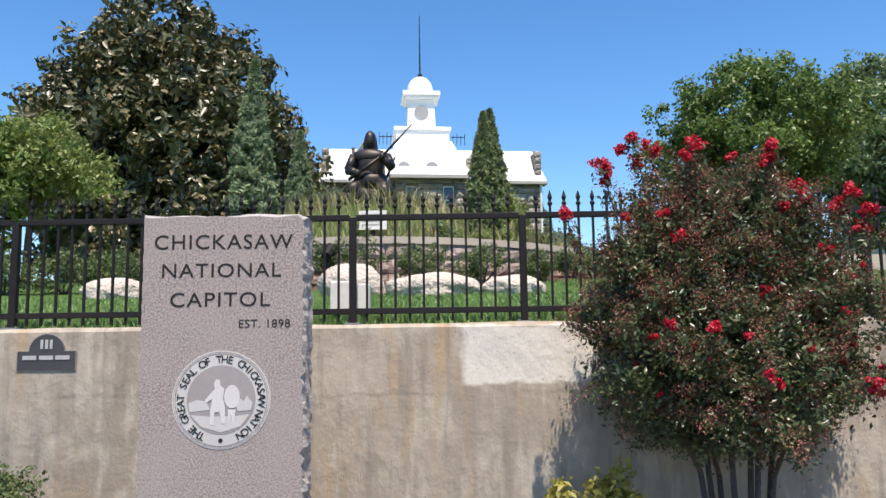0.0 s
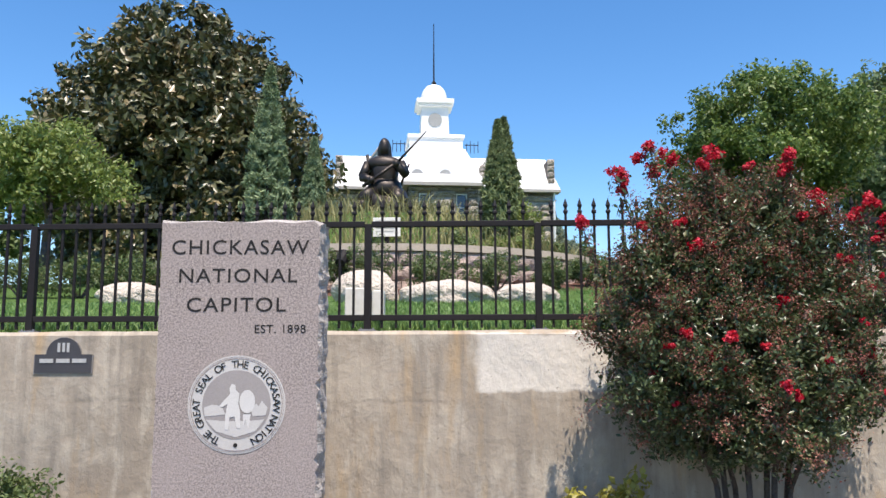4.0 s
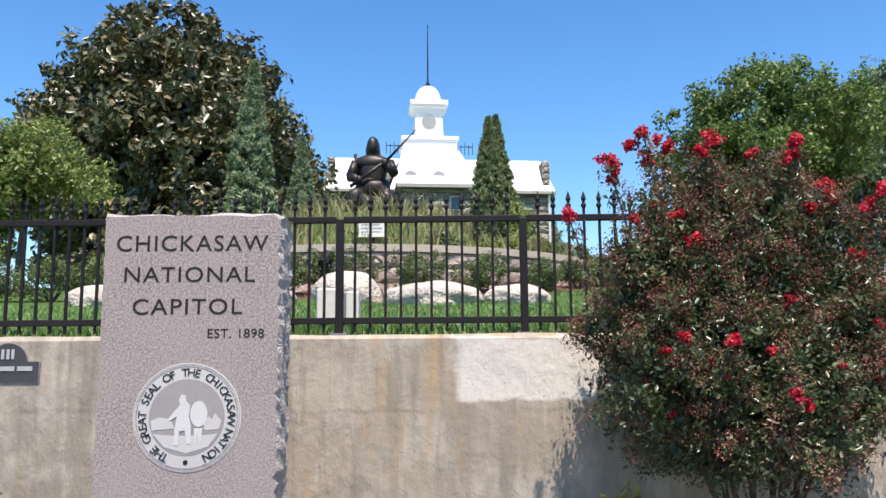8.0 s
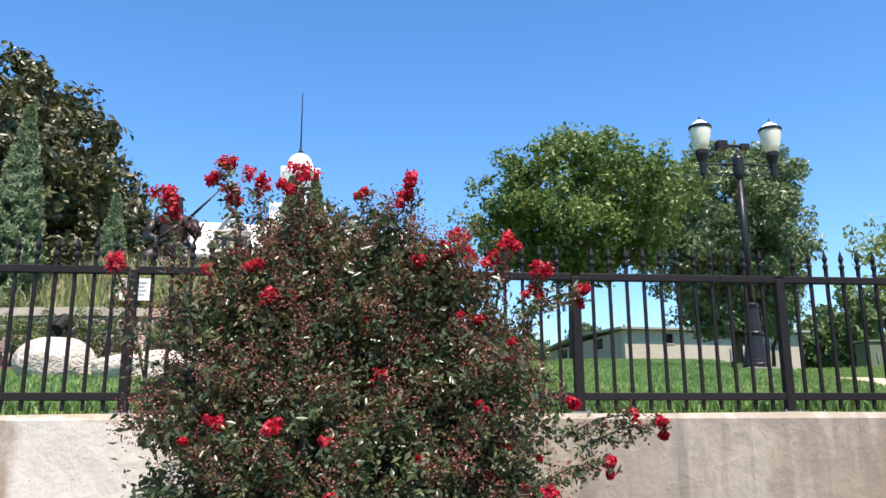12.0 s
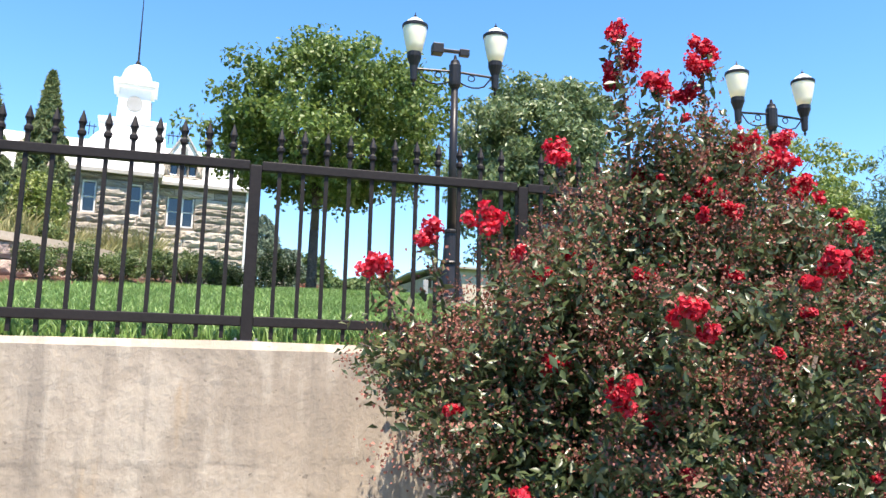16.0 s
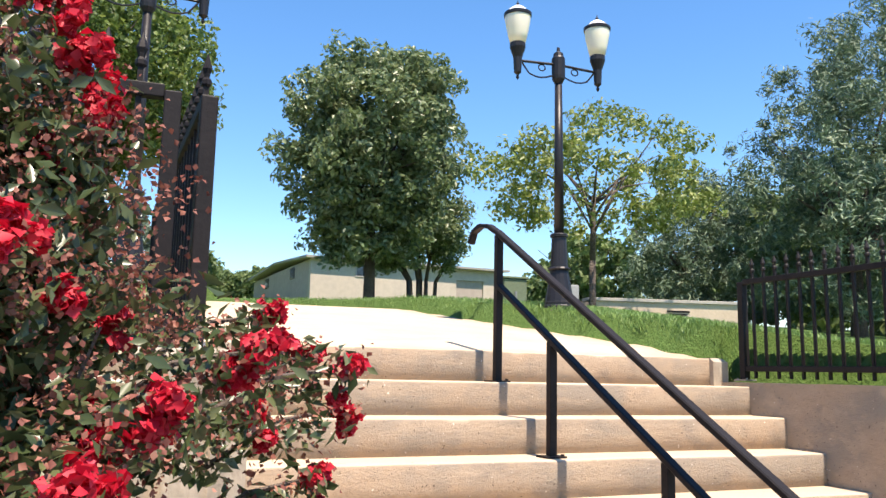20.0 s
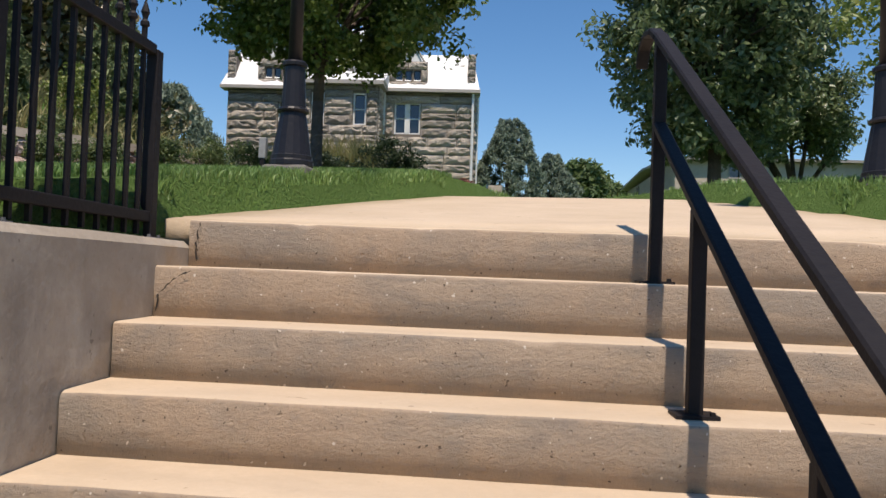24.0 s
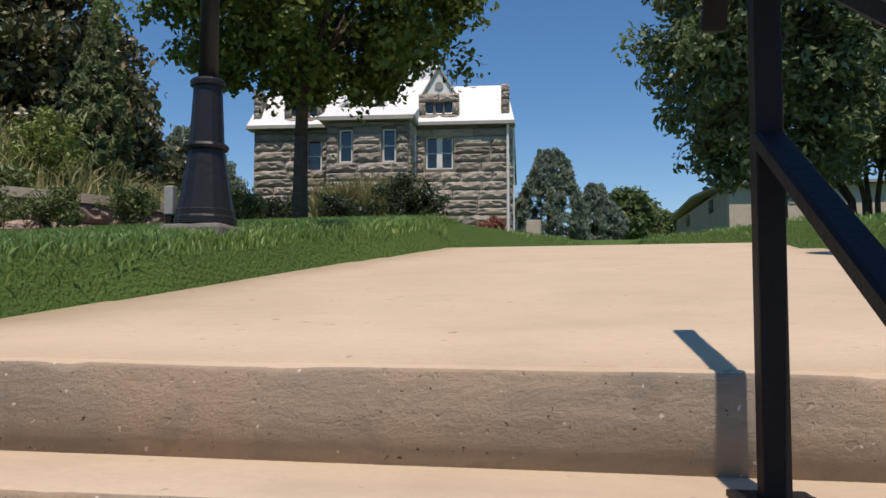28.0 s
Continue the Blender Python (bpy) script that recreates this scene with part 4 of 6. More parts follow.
def ring(r0, r1, y, material, name, n=64):
    vs, fs = [], []
    for i in range(n):
        c, s = math.cos(2 * math.pi * i / n), math.sin(2 * math.pi * i / n)
        vs += [(SX + r0 * c, y, SZ + r0 * s), (SX + r1 * c, y, SZ + r1 * s)]
    for i in range(n):
        a, b = 2 * i, 2 * ((i + 1) % n)
        fs.append((a, a + 1, b + 1, b))
    return part(name, from_arrays(name, vs, fs, material), None, slab)


ring(SR * 0.925, SR * 0.945, -0.0045, M_GRANITE, "seal_line")
ring(SR * 0.965, SR * 0.975, -0.0045, M_GRANITE, "seal_line")
inner = part("seal_field", lathe(bmesh.new(), [(SR * 0.70, 0.0), (SR * 0.70, 0.0045)], 48), M_ETCH_MID, slab)
inner.matrix_basis = pose(SX, 0, SZ, 90, 0, 0)
ring_text = "THE GREAT SEAL OF THE CHICKASAW NATION"
span = 312.0
for i, ch in enumerate(ring_text):
    if ch == " ":
        continue
    ang = radians(90 + span / 2 - span * (i + 0.5) / len(ring_text))
    me = lettering(ch, 0.058)
    me.transform(Matrix.Translation((SX + SR * 0.815 * math.cos(ang), -0.0045, SZ + SR * 0.815 * math.sin(ang))) @ Matrix.Rotation(-(ang - radians(90)), 4, "Y"))
    me.materials.append(M_LETTER)
    part("seal_letter", me, None, slab)
# plain shapes of the etched scene: low hills, a standing shape, a rounded shape
bm = bmesh.new()


def flat_patch(bm, outline, y):
    bm.faces.new([bm.verts.new((SX + u * SR, y, SZ + v * SR)) for u, v in outline])


flat_patch(bm, [(-0.66, -0.06), (-0.50, 0.0), (-0.30, -0.03), (-0.22, -0.20), (-0.40, -0.22), (-0.64, -0.24)], -0.0062)
flat_patch(bm, [(0.30, -0.10), (0.40, 0.02), (0.46, -0.04), (0.52, 0.08), (0.58, 0.0), (0.64, -0.06), (0.6, -0.22), (0.34, -0.24)], -0.0062)
flat_patch(bm, [(-0.62, -0.30), (-0.2, -0.34), (0.3, -0.33), (0.58, -0.30), (0.40, -0.54), (0.0, -0.66), (-0.40, -0.54)], -0.0058)
part("seal_relief", bm, M_ETCH, slab)
bm = bmesh.new()
flat_patch(bm, [(-0.22, -0.50), (-0.15, -0.52), (-0.13, -0.26), (-0.03, -0.24), (0.02, -0.48), (0.09, -0.48), (0.08, -0.14), (0.04, 0.02), (0.06, 0.22), (-0.02, 0.30), (-0.03, 0.40), (-0.11, 0.42), (-0.15, 0.32), (-0.13, 0.22), (-0.24, 0.10), (-0.34, -0.02), (-0.30, -0.06), (-0.18, 0.02), (-0.22, -0.22)], -0.0078)
part("seal_relief", bm, M_ETCH_PALE, slab)
bm = bmesh.new()
flat_patch(bm, [(0.22 + 0.16 * math.cos(a), 0.06 + 0.24 * math.sin(a)) for a in np.linspace(0, 2 * math.pi, 17)[:-1]], -0.0070)
flat_patch(bm, [(0.14, -0.20), (0.30, -0.20), (0.26, -0.50), (0.20, -0.30), (0.15, -0.48)], -0.0070)
part("seal_relief", bm, M_ETCH_PALE, slab)
part("seal_dot", lathe(bmesh.new(), [(0.012, 0), (0.012, 0.002)], 10), M_LETTER, slab).matrix_basis = pose(SX, -0.004, SZ - SR * 0.82, 90, 0, 0)

# ---- address plaque on the wall ----
plaque = thing("address_plaque", (-2.13, WALL_F + 0.005, 1.55), "dark grey arched address plaque with pale lettering", "plaque")
outline = [(-0.19, 0.0), (0.19, 0.0), (0.19, 0.12), (0.115, 0.12)] + [(0.115 * math.cos(a), 0.12 + 0.11 * math.sin(a)) for a in np.linspace(0.15, math.pi - 0.15, 14)] + [(-0.115, 0.12), (-0.19, 0.12)]


def plate_bm_from(outline, thick, grow=1.0):
    bm = bmesh.new()
    cx = sum(p[0] for p in outline) / len(outline)
    cz = sum(p[1] for p in outline) / len(outline)
    f = bm.faces.new([bm.verts.new((cx + (x - cx) * grow, 0, cz + (z - cz) * grow)) for x, z in outline])
    ext = bmesh.ops.extrude_face_region(bm, geom=[f])
    for v in ext["geom"]:
        if isinstance(v, bmesh.types.BMVert):
            v.co.y -= thick
    bmesh.ops.recalc_face_normals(bm, faces=bm.faces[:])
    return bm


part("rim", plate_bm_from(outline, 0.012, 1.04), M_PLAQUE_EDGE, plaque, "pale raised rim")
part("plate", plate_bm_from(outline, 0.016), M_PLAQUE, plaque)
for x0, x1, z0, z1 in ((-0.04, -0.022, 0.135, 0.195), (-0.008, 0.010, 0.135, 0.195), (0.022, 0.040, 0.135, 0.195), (-0.155, -0.065, 0.065, 0.092), (-0.045, 0.045, 0.065, 0.092), (0.062, 0.155, 0.065, 0.092)):
    part("raised_bar", boxes((x0, x1, -0.02, -0.015, z0, z1)), M_PALE_BAR, plaque)

# ---- flowering bushes before the wall ----
def myrtle(at, outline, depth, label, seed, spikes, clumps, low_blooms, blooms):
    """A crape myrtle: several stems, leafy twigs ending in reddish bud sprays, crimson bloom clusters."""
    rnd = random.Random(seed)
    t = thing("flowering_bush", at, label, "bush", "flowering bushes")
    here = np.array(at)
    lowest, top = outline[0][0] - at[2], outline[-1][0] - at[2]
    wide = max(r[2] - r[1] for r in outline)
    for i in range(8):
        a = i * 0.785 + rnd.random() * 0.5
        bm = bmesh.new()
        e = Vector((wide * 0.30 * math.cos(a), wide * 0.30 * depth * math.sin(a), lowest + (top - lowest) * rnd.uniform(0.35, 0.7)))
        s = Vector((0.10 * math.cos(a), 0.08 * math.sin(a), -0.02))
        limb(bm, [s, s.lerp(e, 0.5) + Vector((-0.12 * math.cos(a), -0.1 * math.sin(a), 0.05)), e], [0.022, 0.016, 0.006], 7)
        part("stem", bm, M_BARK, t, smooth=True)
    mid_x = sum((r[1] + r[2]) / 2 for r in outline) / len(outline)
    slim_rows = [(z, x0 + 0.05 * (mid_x - x0) / 0.9 + 0.01, x1 - 0.05 * (x1 - mid_x) / 0.9 - 0.01) for z, x0, x1 in outline]
    c = in_outline(clumps, slim_rows, at[1], depth, 0.30, 0.30, 1.6, 0.55, 5.40 - at[1]) - here
    axis = np.array([(outline[0][1] + outline[0][2]) / 2 - at[0], 0, lowest + 0.3])
    way = c - axis
    way /= np.linalg.norm(way, axis=1, keepdims=True) + 1e-6
    way = way + RNG.normal(scale=0.45, size=way.shape) + (0, 0, 0.35)
    way /= np.linalg.norm(way, axis=1, keepdims=True)
    c = c - way * 0.10
    part("foliage", spray_leaves("foliage", c, way, 0.21, 0.040, 66, 0.036, L_MYRTLE, 0.45, 0.5, 0.0, 0.85), None, t, kind="stuff")
    hi = RNG.rand(len(c)) < np.clip((c[:, 2] - lowest) / (top - lowest) * 1.3 + 0.25, 0, 0.95)
    part("bud_sprays", spray_leaves("bud_sprays", c[hi], way[hi], 0.25, 0.032, 112, 0.0105, L_MYRTLE_DRY, 0.8, 0.2, 0.35, 1.05), None, t, kind="stuff")
    twig_bm = bmesh.new()
    for k in range(0, len(c), 7):
        p, q = Vector(c[k]), Vector(c[k] + way[k] * 0.2)
        rod(twig_bm, p, q, 0.004, 0.002, 4, False)
    part("branchwork", twig_bm, M_BARK, t, kind="stuff")

    def bloom(p, size, pieces):
        cl = p + RNG.normal(scale=(size * 0.36, size * 0.36, size * 0.30), size=(pieces, 3))
        part("bloom", leaf_mesh("bloom", cl, size * 0.52, 44, 0.017, L_BLOOM, 0.95, shell=0.35), None, t, "crimson bloom cluster")

    for dx, dy, z, heads in spikes:
        p = Vector((dx - at[0], dy, z - at[2]))
        q = Vector((p.x * 0.8, dy * 0.8, p.z - 0.62))
        bm = bmesh.new()
        limb(bm, [q, q.lerp(p, 0.5) + Vector((0.012, 0, 0)), p], [0.008, 0.006, 0.003], 5)
        part("shoot", bm, M_BARK, t)
        line = np.array([list(q.lerp(p, k)) for k in np.linspace(0.1, 0.92, 9)])
        part("shoot_leaves", leaf_mesh("shoot_leaves", line, 0.075, 16, 0.04, L_MYRTLE, 0.4, shell=0.2), None, t, kind="stuff")
        part("bud_spray", leaf_mesh("bud_spray", line[3:], 0.08, 34, 0.013, L_MYRTLE_DRY, 0.8, shell=0.2), None, t, kind="stuff")
        for j in range(heads):
            bloom(np.array([p.x + rnd.uniform(-0.06, 0.06) * (j > 0), p.y + rnd.uniform(-0.05, 0.05) * (j > 0), p.z - j * 0.075]), rnd.uniform(0.050, 0.066) * (1 - 0.1 * j), 7)
    out = c + way * 0.22
    front = out[(out[:, 1] < 0.12 * depth)]
    pick = front[RNG.permutation(len(front))[:blooms]]
    for k, p in enumerate(pick):
        size = rnd.choice((0.020, 0.024, 0.028, 0.034, 0.045))
        bloom(p, size, 2 if size < 0.022 else (3 if size < 0.03 else 6))
    for x, y, z, size in low_blooms:
        p = np.array([x, y, z]) - here
        bloom(p, size * 0.8, 8)
        bloom(p + (rnd.uniform(-0.06, 0.06), 0.02, -0.045), size * 0.55, 5)
        root = Vector((p[0] * 0.75, p[1] * 0.6, p[2] - 0.10))
        bm = bmesh.new()
        limb(bm, [root, root.lerp(Vector(p), 0.5) + Vector((0, 0, 0.03)), Vector(p)], [0.006, 0.005, 0.003], 5)
        part("shoot", bm, M_BARK, t)
        line = np.array([list(root.lerp(Vector(p), k)) for k in np.linspace(0.0, 0.95, 6)])
        part("shoot_leaves", leaf_mesh("shoot_leaves", line, 0.06, 26, 0.035, L_MYRTLE, 0.45, shell=0.2), None, t, kind="stuff")
        part("bud_spray", leaf_mesh("bud_spray", line[2:], 0.07, 40, 0.013, L_MYRTLE_DRY, 0.8, shell=0.2), None, t, kind="stuff")
    return t


myrtle((2.12, 4.92, 0.05), [(1.05, 1.75, 2.55), (1.2, 1.38, 2.85), (1.45, 1.22, 3.08), (1.95, 1.22, 3.05), (2.25, 1.36, 2.95), (2.5, 1.55, 2.72), (2.68, 1.75, 2.35)], 0.62,
       "crape myrtle bush with red blooms and dry bud sprays", 3,
       [(1.38, -0.2, 2.68, 2), (1.60, -0.05, 2.88, 3), (1.72, 0.0, 2.80, 1), (1.92, -0.15, 2.80, 2), (2.40, -0.1, 2.79, 2), (2.62, 0.1, 2.60, 2), (2.80, -0.15, 2.52, 2), (2.98, 0.0, 2.42, 2), (1.18, -0.1, 2.42, 1)], 1200,
       [(3.42, 4.75, 1.76, 0.036), (3.32, 4.78, 1.80, 0.032), (3.12, 4.5, 1.62, 0.036), (2.86, 4.4, 1.52, 0.045), (2.1, 4.28, 1.50, 0.045), (2.62, 4.3, 1.46, 0.045), (3.1, 4.7, 2.3, 0.04)], 46)
myrtle((5.88, 4.68, 0.05), [(1.02, 5.40, 6.20), (1.2, 5.14, 6.42), (1.45, 5.0, 6.55), (1.75, 4.93, 6.72), (1.93, 5.05, 6.62), (2.08, 5.32, 6.55), (2.22, 5.54, 6.44), (2.38, 5.60, 6.24), (2.55, 5.64, 6.06)], 0.72,
       "broad crape myrtle bush with many red blooms near the stairs", 9,
       [(5.64, 0.0, 2.86, 3), (5.76, -0.05, 2.68, 1), (5.97, 0.02, 2.85, 3), (5.48, 0.1, 2.46, 1), (6.24, 0.0, 2.46, 1), (6.40, 0.1, 2.40, 1), (6.46, -0.05, 2.24, 1), (6.36, 0.15, 2.60, 1), (6.10, -0.05, 2.52, 1), (5.02, 0.05, 2.14, 1), (4.88, 0.05, 2.04, 1), (5.2, 0.0, 2.18, 1)], 1450,
       [(6.61, 4.42, 1.72, 0.055), (6.53, 4.30, 1.64, 0.055), (6.73, 4.5, 1.80, 0.05), (6.41, 4.2, 1.52, 0.04), (6.05, 4.0, 1.72, 0.05), (5.5, 4.02, 1.88, 0.055), (5.35, 4.1, 1.7, 0.045), (6.3, 4.08, 1.98, 0.045), (5.85, 3.98, 2.0, 0.05), (6.89, 4.6, 1.78, 0.03), (6.89, 4.95, 1.80, 0.042), (6.95, 4.9, 1.70, 0.036), (6.81, 5.0, 1.88, 0.04), (6.89, 4.85, 1.58, 0.036), (6.93, 4.7, 1.44, 0.04), (6.76, 4.75, 1.70, 0.045)], 84)
shrub("low_shrub", (1.30, 4.98, 0.03), (0.31, 0.26, 0.59), L_YELLOW, "low yellow-green shrub at the foot of the wall", 60, 40, 0.05, 0.6, clump_r=0.09)
shrub("low_shrub", (-2.26, 5.02, 0.03), (0.44, 0.34, 0.50), L_BOX, "rounded green shrub at the foot of the wall", 260, 50, 0.038, 0.55, clump_r=0.11)

# ---- terrace with its stone wall ----
TX, TY, TR, TZ = TERR
terrace = thing("terrace_wall", (0, 0, 0), "curved low wall of pink fieldstone with a stone cap", "terrace wall", "", "structure")
A0, A1, SEG = radians(188), radians(392), 60


def arc_solid(r0, r1, z0, z1, a0=A0, a1=A1, seg=SEG):
    bm = bmesh.new()
    rows = []
    for i in range(seg + 1):
        a = a0 + (a1 - a0) * i / seg
        c, s = math.cos(a), math.sin(a)
        rows.append([bm.verts.new((TX + r * c, TY + r * s, z)) for r, z in ((r0, z0), (r1, z0), (r1, z1), (r0, z1))])
    for a, b in zip(rows, rows[1:]):
        for k in range(4):
            bm.faces.new((a[k], b[k], b[(k + 1) % 4], a[(k + 1) % 4]))
    bm.faces.new(rows[0])
    bm.faces.new(rows[-1][::-1])
    bmesh.ops.recalc_face_normals(bm, faces=bm.faces[:])
    return bm


part("core", arc_solid(TR - 0.3, TR - 0.03, 2.0, TZ - 0.10), M_MORTAR, terrace)
part("cap", arc_solid(TR - 0.34, TR + 0.035, TZ - 0.10, TZ), M_CAP, terrace, "buff stone cap")
# planted mound inside the terrace
def mound_z(x, y):
    r = math.hypot(x - TX, y - TY)
    return TZ - 0.06 + 1.15 * (1 - ease(0.6, 4.0, r))


vs, fs = [], []
rr = [0.0] + list(np.linspace(0.5, TR - 0.28, 9))
for r in rr:
    for i in range(36):
        a = 2 * math.pi * i / 36
        x, y = TX + r * math.cos(a), TY + r * math.sin(a)
        vs.append((x, y, mound_z(x, y) + 0.04 * noise.noise(Vector((x, y, 0)))))
for j in range(len(rr) - 1):
    for i in range(36):
        fs.append((j * 36 + i, j * 36 + (i + 1) % 36, (j + 1) * 36 + (i + 1) % 36, (j + 1) * 36 + i))
mound = new("terrace_soil", from_arrays("terrace_soil", vs, fs, M_LAWN, True))
tagged(mound, "grassy planted mound inside the terrace wall", "mound", "", "structure")
n = 5200
ra, rb = RNG.rand(n) * 2 * math.pi, TR * 0.92 * np.sqrt(RNG.rand(n))
xy = np.column_stack([TX + rb * np.cos(ra), TY + rb * np.sin(ra)])
z = np.array([mound_z(x, y) for x, y in xy])
tagged(new("tall_grass", blades("tall_grass", xy, z - 0.02, 0.36, L_PALE_GRASS, 0.012, 0.45)), "pale tall ornamental grass on the mound", "grass", "", "stuff")
for i, (a, r, s) in enumerate(((250, 3.6, 0.28), (275, 3.55, 0.3), (292, 3.6, 0.26), (308, 3.5, 0.3), (325, 3.6, 0.28), (232, 3.5, 0.3))):
    x, y = TX + r * math.cos(radians(a)), TY + r * math.sin(radians(a))
    shrub("low_shrub", (x, y, mound_z(x, y) - 0.03), (0.34, 0.3, s * 0.6), L_LIGHT if i % 2 else L_BOX, "low leafy plant on the terrace edge", 26, 40, 0.06, 0.6, group="terrace plants")

# mulch ring and hedge shrubs in front of the terrace
vs, fs = [], []
for i in range(49):
    a = radians(200) + radians(180) * i / 48
    for r in (TR - 0.04, TR + 0.45, TR + 0.95):
        x, y = TX + r * math.cos(a), TY + r * math.sin(a)
        vs.append((x, y, lawn_z(x, y) + 0.05 - (0.07 if r > TR + 0.8 else 0)))
for i in range(48):
    for k in range(2):
        fs.append((i * 3 + k, i * 3 + k + 1, i * 3 + k + 4, i * 3 + k + 3))
tagged(new("mulch_bed", from_arrays("mulch_bed", vs, fs, M_MULCH, True)), "red-brown mulch bed round the terrace", "mulch", "", "structure")
for a, r, w, h in ((262, 4.75, 0.46, 0.30), (272, 4.7, 0.5, 0.31), (283, 4.75, 0.46, 0.30), (294, 4.75, 0.40, 0.26), (304, 4.8, 0.36, 0.25), (313, 4.8, 0.36, 0.25), (320, 4.8, 0.36, 0.25), (326.5, 4.8, 0.34, 0.24), (336, 4.8, 0.40, 0.27), (344, 4.85, 0.36, 0.25), (354, 4.85, 0.36, 0.26), (248, 4.8, 0.3, 0.2)):
    x, y = TX + r * math.cos(radians(a)), TY + r * math.sin(radians(a))
    shrub("hedge_shrub", (x, y, lawn_z(x, y) + 0.02), (w * (1.2 if a < 300 else 0.9), 0.30, h * (1.15 if a < 300 else 0.95)), L_BOX, "clipped rounded evergreen shrub below the terrace wall", 80, 50, 0.035, 0.5, group="hedge shrubs", clump_r=0.08)
for x, y, w, h in ((-5.15, 10.3, 0.5, 0.26), (-4.4, 10.3, 0.5, 0.28), (-3.85, 10.5, 0.42, 0.30), (-3.3, 10.7, 0.42, 0.36), (-5.9, 10.4, 0.5, 0.26)):
    shrub("hedge_shrub", (x, y, lawn_z(x, y) + 0.02), (w, 0.36, h), L_BOX, "clipped rounded evergreen shrub in the lawn bed", 60, 45, 0.04, 0.5, group="hedge shrubs", clump_r=0.11)

for x, y, rx, ry, rz, s in ((-0.60, 9.25, 0.38, 0.30, 0.27, 1.0), (0.30, 9.1, 0.54, 0.32, 0.19, 2.2), (1.20, 9.15, 0.38, 0.28, 0.16, 3.1), (-3.35, 9.4, 0.38, 0.30, 0.18, 4.7), (-1.55, 9.4, 0.36, 0.28, 0.19, 5.5)):
    b = thing("boulder", (x, y, lawn_z(x, y)), "pale pinkish granite boulder on the lawn's edge", "boulder", "boulders")
    part("rock", blob(bmesh.new(), (0, 0, rz * 0.35), (rx, ry, rz * 0.95), 4, 0.10, 1.6, s), M_BOULDER, b, smooth=True)

# little sign, spotlight and flood boxes
sign = thing("garden_sign", (-0.62, 11.72, lawn_z(-0.6, 11.3)), "small white sign on a short dark post", "sign")
part("post", boxes((-0.03, 0.03, -0.02, 0.02, 0.0, 1.0)), M_BLACK, sign)
face = part("panel", boxes((-0.20, 0.20, -0.045, -0.022, 0.84, 1.12), bevel=0.004), M_SIGN_WHITE, sign, "white sign panel")
for k in range(4):
    part("text_bar", boxes((-0.16, 0.13 - 0.03 * (k % 2), -0.05, -0.044, 1.06 - 0.05 * k, 1.075 - 0.05 * k)), M_BAR, face)
flood = thing("ground_light", (-0.20, 6.15, lawn_z(-0.2, 6.15)), "white and grey ground floodlight behind the fence", "floodlight")
part("housing", boxes((-0.17, -0.02, -0.05, 0.06, 0.06, 0.30), bevel=0.01), M_SIGN_WHITE, flood)
part("housing", boxes((0.03, 0.12, -0.05, 0.06, 0.06, 0.28), bevel=0.01), M_SIGN_WHITE, flood)
part("lens", boxes((-0.01, 0.028, -0.04, 0.05, 0.06, 0.27)), M_METAL_GREY, flood)
part("stake", boxes((-0.02, 0.02, -0.02, 0.02, -0.1, 0.08)), M_BLACK, flood)
spot = thing("spotlight", (-1.12, 10.65, lawn_z(-1.1, 10.6)), "small dark spotlight aimed at the statue", "spotlight")
part("stem", boxes((-0.02, 0.02, -0.02, 0.02, 0, 0.42)), M_BLACK, spot)
part("head", rod(bmesh.new(), (0, -0.06, 0.42), (0.04, 0.1, 0.54), 0.07, 0.10, 10), M_BLACK, spot)

# ---- statue ----
st = new("statue", bpy.data.meshes.new("statue"))
st.location = (-1.0, 15.0, 4.12)
st.scale = (0.82, 0.9, 1.0)
bm = bmesh.new()
blob(bm, (0, 0.05, 0.20), (0.62, 0.5, 0.42), 3, 0.2, 2, 1)
blob(bm, (0, 0, 0.62), (0.40, 0.28, 0.26), 3, 0.05, 2, 2)
blob(bm, (0, 0, 0.92), (0.31, 0.22, 0.36), 3, 0.05, 2, 3)
blob(bm, (0, 0, 1.10), (0.43, 0.22, 0.16), 3, 0.04, 2, 3)
rod(bm, (0, 0, 1.15), (0, -0.02, 1.34), 0.10, 0.09, 10)
blob(bm, (0, -0.03, 1.42), (0.13, 0.15, 0.185), 3, 0.03, 2, 4)
blob(bm, (0, 0.05, 1.28), (0.165, 0.13, 0.34), 3, 0.05, 2, 5)
limb(bm, [(-0.38, 0, 1.10), (-0.50, -0.10, 0.84), (-0.26, -0.30, 0.74)], [0.115, 0.10, 0.07], 9)
limb(bm, [(0.38, 0, 1.10), (0.50, -0.10, 0.88), (0.30, -0.28, 1.04)], [0.115, 0.10, 0.07], 9)
blob(bm, (-0.26, -0.32, 0.74), (0.08, 0.08, 0.08), 2, 0, 1, 0)
blob(bm, (0.30, -0.30, 1.05), (0.08, 0.08, 0.08), 2, 0, 1, 0)
limb(bm, [(-0.46, -0.30, 0.62), (0.35, -0.31, 1.09), (0.98, -0.28, 1.66)], [0.035, 0.03, 0.012], 7)
limb(bm, [(-0.30, 0.12, 0.7), (-0.42, 0.16, 1.32)], [0.05, 0.04], 7)
limb(bm, [(0.35, 0.14, 0.7), (0.56, 0.16, 1.14)], [0.03, 0.02], 7)
limb(bm, [(-0.2, -0.1, 0.55), (-0.45, -0.45, 0.35), (-0.4, -0.3, -0.05)], [0.17, 0.14, 0.1], 9)
limb(bm, [(0.2, -0.1, 0.55), (0.45, -0.3, 0.3), (0.4, -0.1, -0.05)], [0.17, 0.14, 0.1], 9)
bm.to_mesh(st.data)
bm.free()
